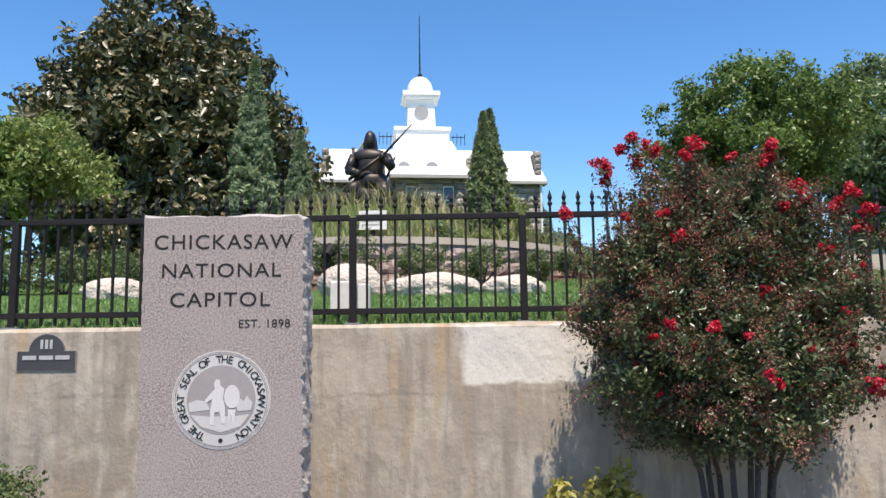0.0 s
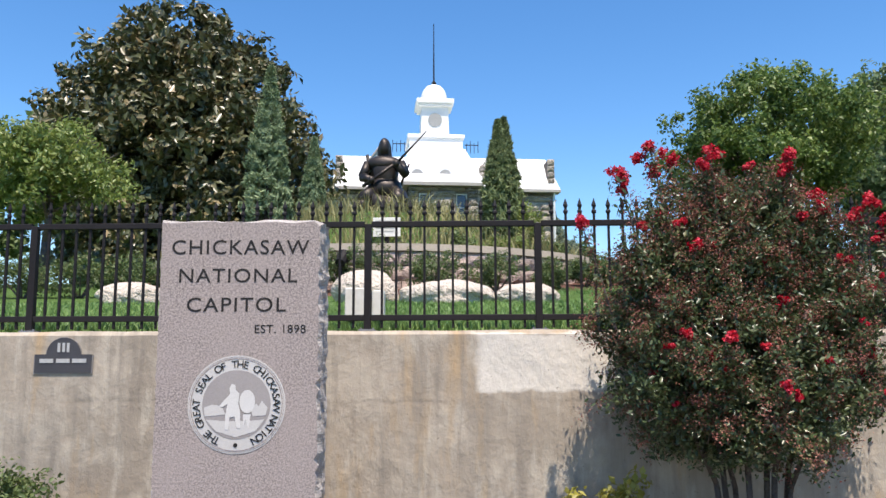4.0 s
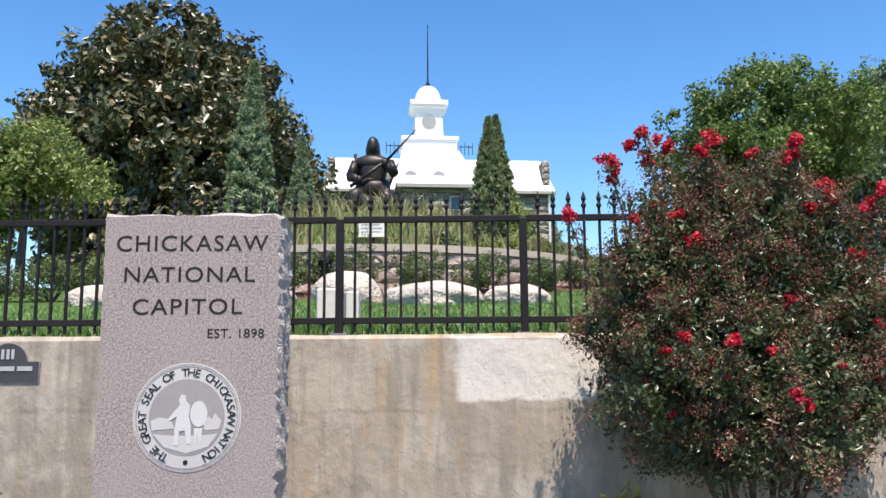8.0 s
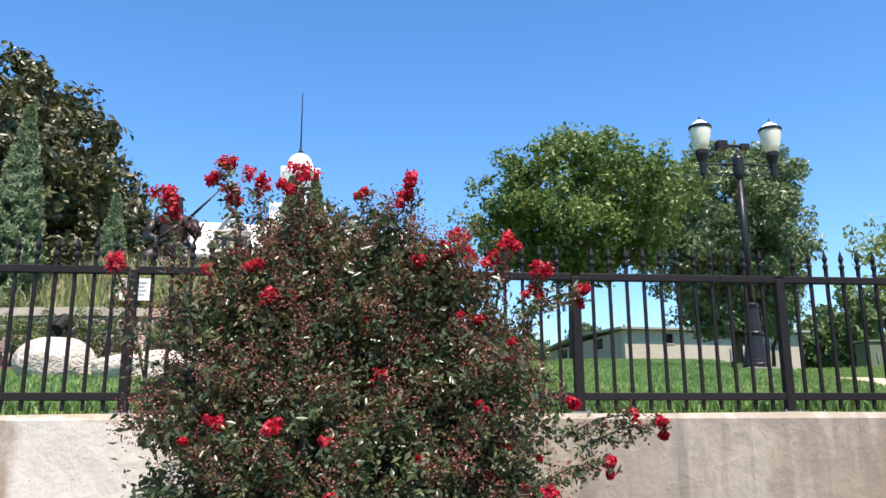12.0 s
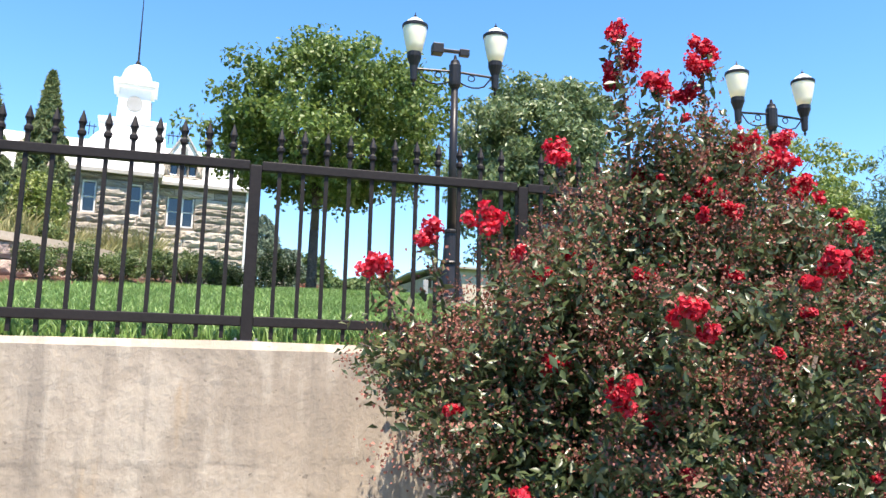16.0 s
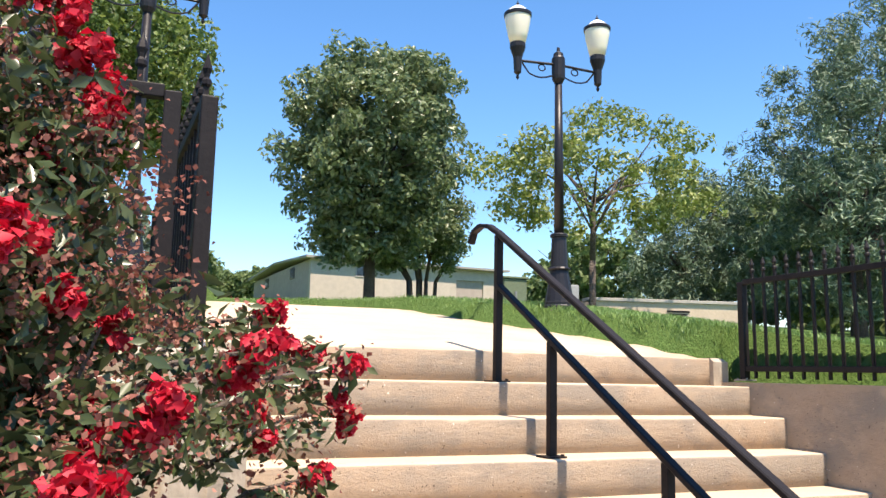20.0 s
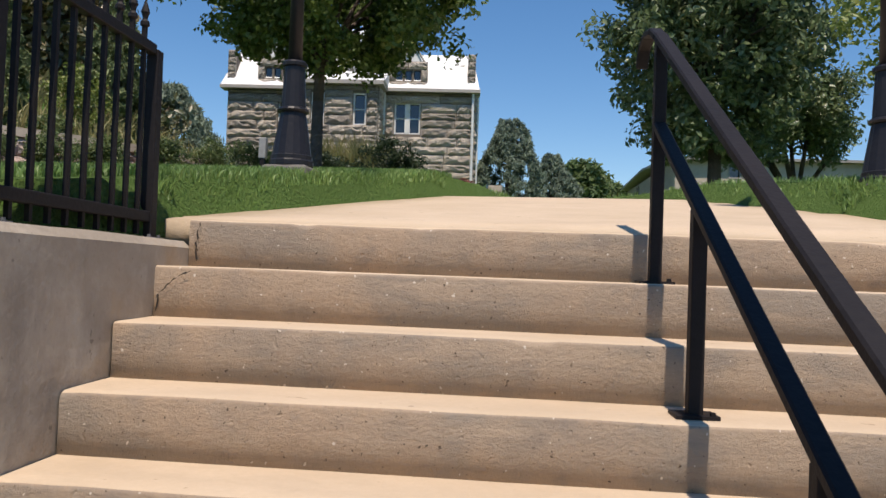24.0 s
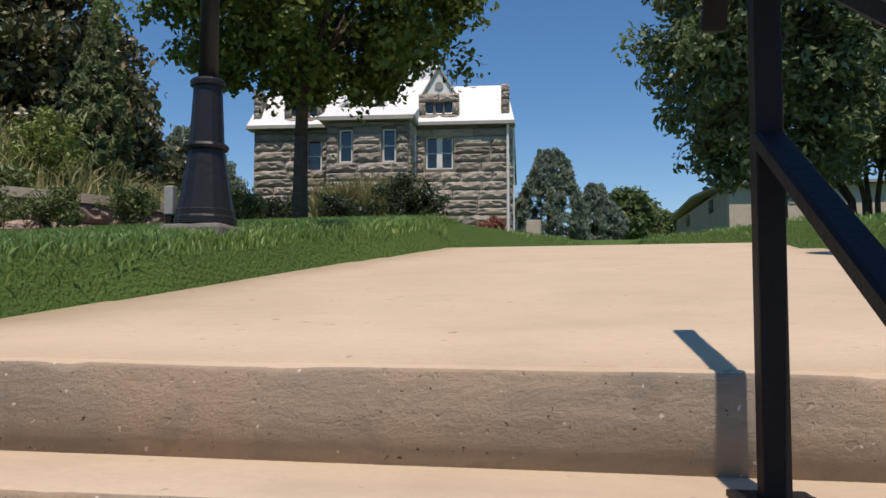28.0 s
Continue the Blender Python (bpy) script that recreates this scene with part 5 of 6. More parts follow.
st.data.materials.append(M_BRONZE)
st.data.polygons.foreach_set("use_smooth", [True] * len(st.data.polygons))
tagged(st, "dark bronze statue of a seated figure holding a long gun", "statue")

# ---- trees near the wall ----
conifer("cypress", (-2.72, 13.1, 3.2), 3.25, 0.84, L_CYPRESS_GREY, 460, 75, 0.13, "slender green cypress on the terrace", 0)
conifer("cypress", (-2.95, 18.2, 3.35), 3.3, 0.9, L_CYPRESS_GREY, 420, 70, 0.13, "slender green cypress behind the terrace")
conifer("cypress", (1.08, 13.6, 3.28), 2.36, 0.60, L_CYPRESS, 420, 70, 0.11, "slender green cypress beside the statue")
conifer("cypress", (1.3, 15.8, 3.4), 2.95, 0.86, L_CYPRESS, 420, 70, 0.12, "slender green cypress behind the statue")
shrub("broad_shrub", (1.55, 14.5, 3.3), (0.5, 0.45, 0.62), L_LIGHT, "light-green leafy shrub beside the cypress", 90, 50, 0.06, 0.5, group="terrace plants", clump_r=0.13)
tree("magnolia_tree", (-8.2, 24.2, 3.9), (-8.2, 24.2, 8.0), (4.1, 3.0, 4.2), 0.30, L_MAGNOLIA, 1500, 56, 0.25, 0.42, "large dark magnolia with glossy bronze-green leaves", 0.5, limbs=12, hollow=0.35, seed=4, depth=0.8, lump=0.27,
     outline=[(3.7, -11.6, -3.2), (5.2, -12.0, -3.0), (6.8, -12.3, -3.1), (8.0, -12.4, -3.6), (9.2, -12.3, -4.5), (10.4, -11.9, -4.9), (11.2, -11.0, -5.7), (11.9, -10.4, -6.7), (12.4, -9.7, -7.9)])
tree("small_tree", (-6.6, 13.4, lawn_z(-6.6, 13.4)), (-6.4, 13.4, 4.75), (1.25, 1.1, 0.95), 0.05, L_LIGHT, 190, 60, 0.10, 0.24, "small light-green tree on the lawn", 0.45, limbs=8, seed=5)
tree("small_tree", (-8.6, 13.6, lawn_z(-8.6, 13.6)), (-8.3, 13.6, 5.0), (1.2, 1.1, 1.0), 0.05, L_LIGHT, 150, 56, 0.10, 0.24, "small light-green tree beside the magnolia", 0.45, limbs=8, seed=6)
tree("pear_tree", (5.35, 13.2, lawn_z(5.35, 13.2)), (5.4, 13.2, 5.1), (1.55, 1.4, 1.2), 0.062, L_PEAR, 570, 74, 0.072, 0.20, "green pear tree with a broad crown on the lawn", 0.65, fork=0.35, limbs=14, hollow=0.35, seed=7, droop=0.3, depth=0.95, lump=0.42,
     outline=[(4.08, 4.85, 6.25), (4.27, 4.15, 6.95), (4.6, 3.72, 7.15), (5.0, 3.70, 7.2), (5.4, 3.85, 7.1), (5.75, 4.2, 6.75), (6.05, 4.7, 6.3), (6.3, 5.2, 5.9)])
tree("round_tree", (10.45, 18.4, lawn_z(10.45, 18.4) - 0.05), (10.45, 18.4, 6.0), (1.9, 1.8, 2.1), 0.10, L_GREYGREEN, 720, 68, 0.125, 0.26, "dense round grey-green tree beyond the walk", 0.5, limbs=12, hollow=0.4, seed=8, depth=0.9, lump=0.36,
     outline=[(3.8, 9.6, 11.3), (4.4, 9.1, 11.7), (5.2, 8.7, 12.1), (6.2, 8.5, 12.45), (7.0, 8.6, 12.4), (7.7, 9.3, 12.1), (8.1, 10.2, 11.7)])
tree("spreading_tree", (13.4, 15.0, lawn_z(13.4, 15)), (13.5, 15.0, 5.35), (2.1, 1.6, 0.85), 0.052, L_LIGHT, 230, 44, 0.095, 0.19, "light-green spreading tree behind the lamp", 0.5, fork=0.1, limbs=12, hollow=0.5, seed=9, depth=0.85, lump=0.3,
     outline=[(4.25, 11.7, 15.2), (4.6, 11.3, 15.8), (5.1, 11.2, 15.9), (5.55, 11.8, 15.6), (5.95, 12.4, 15.0), (6.2, 13.0, 14.0)])
tree("broad_conifer", (19.8, 15.6, lawn_z(20, 15.6)), (19.8, 15.6, 5.6), (2.1, 1.8, 2.6), 0.14, L_PINE, 900, 64, 0.15, 0.26, "broad blue-green conifer beyond the fence", 0.22, fork=0.3, limbs=14, hollow=0.15, seed=13, depth=0.85, lump=0.34,
     outline=[(3.1, 17.9, 22.0), (3.9, 17.3, 22.6), (5.0, 17.2, 22.9), (6.3, 17.6, 22.8), (7.4, 18.2, 22.5), (8.4, 18.6, 22.2), (9.2, 19.4, 21.8), (10.1, 20.6, 21.3)])
tree("broad_conifer", (18.0, 18.6, lawn_z(18, 18.6)), (18.0, 18.6, 4.8), (1.6, 1.4, 1.2), 0.10, L_PINE, 480, 64, 0.14, 0.24, "lower dark conifer behind the sign wall", 0.22, fork=0.3, limbs=10, hollow=0.15, seed=14, depth=0.8, lump=0.34,
     outline=[(3.0, 16.3, 19.9), (4.1, 16.3, 20.0), (5.0, 16.7, 19.9), (5.8, 17.6, 19.5), (6.5, 18.3, 18.9)])
tree("myrtle_clump", (12.4, 21.0, lawn_z(12.4, 21)), (12.4, 21.0, 5.2), (1.25, 1.1, 1.2), 0.045, L_GREYGREEN, 180, 60, 0.11, 0.28, "many-stemmed tree with bare pale stems", 0.5, stems=7, seed=12)

# ---- lamp posts ----
def lamp_post(at, label, spot_on=False):
    t = thing("street_lamp", at, label, "lamp post", "lamp posts")
    part("footing", boxes((-0.15, 0.15, -0.15, 0.15, -0.10, 0.026), bevel=0.02), M_GREY_PAD, t, "worn grey concrete footing")
    part("base", lathe(bmesh.new(), [(0.142, 0.03), (0.142, 0.06), (0.134, 0.07), (0.134, 0.095), (0.128, 0.10), (0.082, 0.375), (0.098, 0.38), (0.102, 0.392), (0.094, 0.405), (0.080, 0.41), (0.066, 0.675), (0.080, 0.68), (0.082, 0.70), (0.072, 0.712), (0.054, 0.716)], 16), M_BLACK_LAMP, t)
    part("shaft", rod(bmesh.new(), (0, 0, 0.70), (0, 0, 2.180), 0.047, 0.034, 14), M_BLACK_LAMP, t, smooth=True)
    part("capital", lathe(bmesh.new(), [(0.036, 2.120), (0.058, 2.160), (0.062, 2.190), (0.062, 2.360), (0.050, 2.380), (0.044, 2.410), (0.018, 2.430), (0.012, 2.470)], 12), M_BLACK_LAMP, t)
    for s in (-1, 1):
        bm = bmesh.new()
        rod(bm, (0.05 * s, 0, 2.300), (0.40 * s, 0, 2.285), 0.013, 0.013, 8)
        pts = [(0.06 * s, 0, 2.190)] + [((0.06 + 0.30 * k) * s, 0, 2.190 + 0.02 * k - 0.045 * math.sin(k * math.pi)) for k in (0.2, 0.4, 0.6, 0.8)] + [(0.37 * s, 0, 2.270)]
        for a, b in zip(pts, pts[1:]):
            rod(bm, a, b, 0.008, 0.008, 6)
        for a in range(9):
            c0, c1 = a * 0.7, (a + 1) * 0.7
            rod(bm, ((0.17 + 0.035 * math.cos(c0)) * s, 0, 2.250 + 0.03 * math.sin(c0)), ((0.17 + 0.035 * math.cos(c1)) * s, 0, 2.250 + 0.03 * math.sin(c1)), 0.006, 0.006, 5)
        part("arm", bm, M_BLACK_LAMP, t, "scrolled black arm")
        x = 0.415 * s
        lum = part("fitter", lathe(bmesh.new(), [(0.004, 2.100), (0.016, 2.123), (0.010, 2.146), (0.034, 2.170), (0.040, 2.309), (0.052, 2.344), (0.072, 2.402), (0.072, 2.442), (0.062, 2.454)], 14, (x, 0)), M_BLACK_LAMP, t, "black socket with a drop finial")
        part("globe", lathe(bmesh.new(), [(0.070, 2.448), (0.088, 2.518), (0.108, 2.610), (0.118, 2.680), (0.118, 2.706)], 20, (x, 0)), M_GLOBE, lum, "cream frosted globe", True)
        part("band", lathe(bmesh.new(), [(0.126, 2.701), (0.128, 2.710), (0.128, 2.729), (0.120, 2.736)], 20, (x, 0)), M_BLACK_LAMP, lum)
        part("roof", lathe(bmesh.new(), [(0.116, 2.733), (0.070, 2.779), (0.028, 2.808), (0.012, 2.815)], 20, (x, 0)), M_WHITE_METAL, lum, "white conical cap")
        part("finial", lathe(bmesh.new(), [(0.010, 2.813), (0.016, 2.828), (0.006, 2.842), (0.002, 2.866)], 8, (x, 0)), M_BLACK_LAMP, lum)
    if spot_on:
        sp = part("spotlight", boxes((-0.24, -0.13, -0.06, 0.05, 2.460, 2.560), (-0.14, 0.10, -0.02, 0.02, 2.495, 2.525), (0.04, 0.14, -0.03, 0.03, 2.470, 2.540), bevel=0.006), M_BLACK_LAMP, t, "black spotlight on a bracket")
    return t


lamp_post((6.375, 9.67, 2.36), "black lamp post with two cream globes and a spotlight", True)
lamp_post((9.95, 9.66, 2.29), "black lamp post with two cream globes beside the walk")
box_l = thing("junction_box", (6.15, 9.74, 2.33), "small pale box on a stake beside the lamp", "box")
part("case", boxes((-0.025, 0.025, -0.02, 0.02, 0.12, 0.26), bevel=0.006), M_LOUVRE, box_l)
part("stake", boxes((-0.015, 0.015, -0.015, 0.015, -0.1, 0.14)), M_BLACK, box_l)

def wall_with(x0, x1, y0, y1, z0, z1, holes):
    """A wall with real openings, from boxes between them."""
    bm = bmesh.new()
    xs = sorted({x0, x1, *[h[0] for h in holes], *[h[1] for h in holes]})
    for a, b in zip(xs, xs[1:]):
        cut = sorted((h[2], h[3]) for h in holes if h[0] < (a + b) / 2 < h[1])
        z = z0
        for lo, hi in cut + [(z1, z1)]:
            if lo - z > 0.01:
                box(bm, a, b, y0, y1, z, lo)
            z = hi
    bmesh.ops.remove_doubles(bm, verts=bm.verts[:], dist=0.0005)
    return bm


def frame_strip(x0, x1, y0, y1, z0, z1, t):
    """A closed frame of width t round an opening, as one ring."""
    bm = bmesh.new()
    loops = []
    for y, g in ((y0, 0), (y0, t), (y1, t), (y1, 0)):
        loops.append([bm.verts.new(p) for p in ((x0 + g, y, z0 + g), (x1 - g, y, z0 + g), (x1 - g, y, z1 - g), (x0 + g, y, z1 - g))])
    for a, b in zip(loops, loops[1:] + loops[:1]):
        for i in range(4):
            bm.faces.new((a[i], a[(i + 1) % 4], b[(i + 1) % 4], b[i]))
    bmesh.ops.recalc_face_normals(bm, faces=bm.faces[:])
    return bm


# small utility boxes past the lamp
cab = thing("utility_box", (11.85, 13.0, lawn_z(11.85, 13.0)), "pale metal utility box on a short post", "utility box")
part("case", boxes((-0.13, 0.13, -0.09, 0.09, 0.30, 0.52), bevel=0.012), M_LOUVRE, cab)
part("post", boxes((-0.03, 0.03, -0.03, 0.03, -0.1, 0.30)), M_METAL_GREY, cab)
cab = thing("utility_cabinet", (13.3, 18.0, lawn_z(13.3, 18.0)), "dull green metal utility cabinet on the lawn", "cabinet")
part("case", boxes((-0.25, 0.25, -0.2, 0.2, -0.05, 0.85), bevel=0.015), M_CABINET, cab)
part("lid", boxes((-0.28, 0.28, -0.23, 0.23, 0.852, 0.90), bevel=0.012), M_CABINET, cab)
part("handle", boxes((-0.02, 0.02, -0.23, -0.2, 0.45, 0.60)), M_METAL_GREY, cab)

# ---- sign wall and shed ----
sw = thing("sign_wall", (13.95, 16.0, -0.13), "tan sign wall with a grey cap and dark lettering", "sign wall", "", "", math.degrees(math.atan2(-0.5, 2.78)))
panel = part("panel", boxes((0.0, 3.0, 0, 0.3, 2.3, 3.19)), M_TAN, sw)
part("cap", boxes((-0.05, 3.05, -0.04, 0.34, 3.19, 3.25), bevel=0.008), M_EAVE, sw, "grey cap")
part("pier", boxes((-0.62, -0.02, -0.06, 0.36, 2.3, 3.16)), M_DARK_BRICK, sw, "brown brick pier")
part("corner_strip", boxes((2.94, 3.01, -0.012, -0.002, 2.5, 3.18)), M_EAVE, sw)
part("corner_strip", boxes((0.0, 0.07, -0.012, -0.002, 2.5, 3.18)), M_EAVE, sw)
for k in range(4):
    part("letter_bar", boxes((1.46 + 0.05 * k, 1.90 - 0.05 * k, -0.014, -0.002, 3.02 - 0.055 * k, 3.055 - 0.055 * k)), M_LETTER, panel)
# shed: a low-pitched roof over a tan front wall and a side wall with shade in its grey colour
shed = thing("shed", (10.9, 27.3, 0), "tan shed with a low grey metal roof", "shed", turn=5.2)
part("front_wall", wall_with(0.0, 6.6, 0.0, 0.2, 3.2, 5.06, [(1.42, 1.78, 4.58, 4.98), (4.9, 5.9, 3.2, 4.7)]), M_TAN_WALL, shed, "tan front wall")
part("side_wall", boxes((0.0, 0.2, 0.202, 8.2, 3.6, 5.06)), M_SHADE_GREY_WALL, shed, "side wall in siding greyed as if shaded")
part("back_wall", boxes((0.202, 6.6, 8.0, 8.2, 3.6, 5.06)), M_SHADE_GREY_WALL, shed)
part("end_wall", boxes((6.4, 6.6, 0.202, 7.998, 3.6, 5.06)), M_SHADE_GREY_WALL, shed)
bm = bmesh.new()
q = [bm.verts.new(p) for p in ((-0.2, -0.2, 5.062), (6.8, -0.2, 5.062), (6.8, 4.1, 5.30), (-0.2, 4.1, 5.30), (-0.2, 8.4, 5.13), (6.8, 8.4, 5.13))]
bm.faces.new(q[:4])
bm.faces.new((q[3], q[2], q[5], q[4]))
roof_ob = part("roof", bm, M_EAVE, shed, "low grey metal roof")
so = roof_ob.modifiers.new("thickness", "SOLIDIFY")
so.thickness, so.offset = 0.07, 1.0
for y in (1.9, 5.6):
    part("window", boxes((-0.02, 0.0, y, y + 0.55, 4.62, 4.98)), M_GLASS_DARK, shed)
w = part("window", boxes((1.44, 1.76, 0.08, 0.10, 4.60, 4.96)), M_GLASS_DARK, shed)
part("window_frame", frame_strip(1.42, 1.78, -0.02, 0.07, 4.58, 4.98, 0.04), M_EAVE, w)
part("door", boxes((4.9, 5.9, 0.06, 0.12, 3.2, 4.7)), M_SHADE_GREY_WALL, shed, "grey door")

# ---- capitol building ----
BX0, BX1, BY, BZ, EZ = -5.0, 4.38, 34.4, 3.9, 8.55
capitol = thing("capitol", (0, 0, 0), "rough sandstone capitol with white metal roofs and a domed cupola", "building")
capitol.matrix_basis = pose(BX1, BY, 0, 0, 0, 7) @ pose(-BX1, -BY, 0)
STONES = []
for s in range(6):
    bm = bmesh.new()
    g = [[None] * 8 for _ in range(5)]
    for j in range(5):
        for i in range(8):
            u, v = i / 7 - 0.5, j / 4 - 0.5
            inner = 0 < i < 7 and 0 < j < 4
            d = (-0.62 + 0.55 * noise.noise(Vector((u * 4 + s * 5, v * 4, s))) + 0.4 * noise.noise(Vector((u * 13 + s, v * 9, s * 3)))) if inner else -0.12
            g[j][i] = bm.verts.new((u, d, v))
    for j in range(4):
        for i in range(7):
            bm.faces.new((g[j][i], g[j][i + 1], g[j + 1][i + 1], g[j + 1][i]))
    rim = [g[0][i] for i in range(8)] + [g[j][7] for j in range(1, 5)] + [g[4][i] for i in range(6, -1, -1)] + [g[j][0] for j in range(3, 0, -1)]
    back = [bm.verts.new((v.co.x, 0.5, v.co.z)) for v in rim]
    for i in range(len(rim)):
        k = (i + 1) % len(rim)
        bm.faces.new((rim[k], rim[i], back[i], back[k]))
    bmesh.ops.recalc_face_normals(bm, faces=bm.faces[:])
    me = bpy.data.meshes.new("stone")
    bm.to_mesh(me)
    bm.free()
    me.materials.append(M_STONE)
    STONES.append(me)


def stone(parent, x0, x1, y, z0, z1, rnd, deep=0.16, turn=0.0, name="stone"):
    ob = part(name, rnd.choice(STONES), None, parent)
    c, s = math.cos(radians(turn)), math.sin(radians(turn))
    ob.matrix_basis = Matrix.Translation(((x0 + x1) / 2 if not turn else y, y if not turn else (x0 + x1) / 2, (z0 + z1) / 2)) @ Matrix.Rotation(radians(turn), 4, "Z") @ Matrix.Diagonal((x1 - x0 - 0.02, deep, z1 - z0 - 0.02, 1))
    return ob


COURSE = 0.305


def courses(parent, x0, x1, y, z0, z1, holes, seed, turn=0.0):
    rnd = random.Random(seed)
    z = z0
    while z < z1 - 0.05:
        zt = min(z1, z + COURSE * rnd.choice((0.85, 1.0, 1.0, 1.15)))
        x = x0
        spans = []
        for h in sorted(h for h in holes if h[2] < (z + zt) / 2 < h[3]):
            spans.append((x, h[0]))
            x = h[1]
        spans.append((x, x1))
        for a, b in spans:
            while b - a > 0.06:
                wd = rnd.uniform(0.55, 1.5)
                if b - a - wd < 0.4:
                    wd = b - a
                stone(parent, a, a + wd, y, z, zt, rnd, 0.14, turn)
                a += wd
        z = zt


def tall_window(x0, x1, y, z0, z1, leaves=1):
    w = part("window", boxes((x0 + 0.05, x1 - 0.05, y + 0.10, y + 0.12, z0 + 0.05, z1 - 0.04)), M_GLASS_DARK, capitol, "dark window glass")
    t = 0.055
    part("window_frame", frame_strip(x0, x1, y, y + 0.14, z0, z1, t), M_WHITE_TRIM, w, "white window frame")
    part("sash_bar", boxes((x0 + t, x1 - t, y + 0.06, y + 0.1, (z0 + z1) / 2 - 0.02, (z0 + z1) / 2 + 0.02)), M_WHITE_TRIM, w)
    if leaves == 2:
        part("mullion", boxes(((x0 + x1) / 2 - 0.10, (x0 + x1) / 2 + 0.10, y - 0.01, y + 0.13, z0 + 0.06, z1 - 0.05)), M_WHITE_TRIM, w)
    return w


H_R = [(1.38, 2.37, 6.98, 8.18)]
H_L = [(-3.05, -2.46, 6.96, 8.16)]
H_B = [(-1.56, -1.08, 7.08, 8.26), (-0.02, 0.46, 7.08, 8.26)]
BAYX0, BAYX1, BAYY = -2.0, 0.90, 33.3
part("wall", wall_with(BAYX1, BX1, BY + 0.05, BY + 0.35, BZ, EZ, H_R), M_MORTAR, capitol, "stone front wall")
part("wall", wall_with(BX0, BAYX0, BY + 0.05, BY + 0.35, BZ, EZ, H_L), M_MORTAR, capitol)
part("wall", wall_with(BAYX0 + 0.3, BAYX1 - 0.3, BAYY + 0.05, BAYY + 0.35, BZ, EZ, H_B), M_MORTAR, capitol, "projecting bay wall")
part("wall", boxes((BAYX0, BAYX0 + 0.298, BAYY + 0.05, BY + 0.049, BZ, EZ)), M_MORTAR, capitol)
part("wall", boxes((BAYX1 - 0.298, BAYX1, BAYY + 0.05, BY + 0.049, BZ, EZ)), M_MORTAR, capitol)
part("wall", boxes((BX1 - 0.3, BX1, BY + 0.352, 49, BZ, EZ)), M_MORTAR, capitol)
part("wall", boxes((BX0, BX0 + 0.3, BY + 0.352, 49, BZ, EZ)), M_MORTAR, capitol)
part("wall", boxes((BX0, BX1, 49.002, 49.3, BZ, EZ)), M_MORTAR, capitol)
for h in H_R:
    tall_window(h[0], h[1], BY + 0.10, h[2], h[3], 2)
for h in H_L:
    tall_window(h[0], h[1], BY + 0.10, h[2], h[3])
for h in H_B:
    tall_window(h[0], h[1], BAYY + 0.10, h[2], h[3])
part("eave", boxes((BAYX1 + 0.22, BX1 + 0.22, BY - 0.32, BY + 0.3, EZ - 0.02, EZ + 0.10)), M_EAVE, capitol)
part("eave", boxes((BX0 - 0.22, BAYX0 - 0.22, BY - 0.32, BY + 0.3, EZ - 0.02, EZ + 0.10)), M_EAVE, capitol)
part("eave", boxes((BAYX0 - 0.21, BAYX1 + 0.21, BAYY - 0.32, BY + 0.29, EZ - 0.03, EZ + 0.11)), M_EAVE, capitol)


def roof_solid(lower, upper, z0, z1):
    """A hipped roof block between two rectangles (x0, x1, y0, y1)."""
    bm = bmesh.new()
    a = [bm.verts.new((x, y, z0)) for x, y in ((lower[0], lower[2]), (lower[1], lower[2]), (lower[1], lower[3]), (lower[0], lower[3]))]
    b = [bm.verts.new((x, y, z1)) for x, y in ((upper[0], upper[2]), (upper[1], upper[2]), (upper[1], upper[3]), (upper[0], upper[3]))]
    for i in range(4):
        bm.faces.new((a[i], a[(i + 1) % 4], b[(i + 1) % 4], b[i]))
    bm.faces.new(b)
    bm.faces.new(a[::-1])
    return bm


part("roof", roof_solid((BX0 - 0.2, BX1 + 0.2, BY - 0.3, 49.4), (BX0 + 0.1, BX1 - 0.12, BY + 1.1, 48), EZ + 0.105, 10.30), M_WHITE_METAL, capitol, "white metal mansard roof")
part("roof", roof_solid((BAYX0 - 0.25, BAYX1 + 0.25, BAYY - 0.30, 46), (-1.65, 1.25, 40.5, 43.3), EZ + 0.115, 12.02), M_WHITE_METAL, capitol, "white hipped main roof")
for x in (BX0 - 0.02, BX1 - 0.26):
    pr = part("parapet", boxes((x, x + 0.28, BY + 0.0, BY + 0.9, EZ + 0.1, 10.0)), M_MORTAR, capitol)
    rnd = random.Random(5)
    for k in range(5):
        stone(pr, x - 0.02, x + 0.30, BY + 0.0, EZ + 0.1 + 0.28 * k, EZ + 0.38 + 0.28 * k, rnd, 0.12)
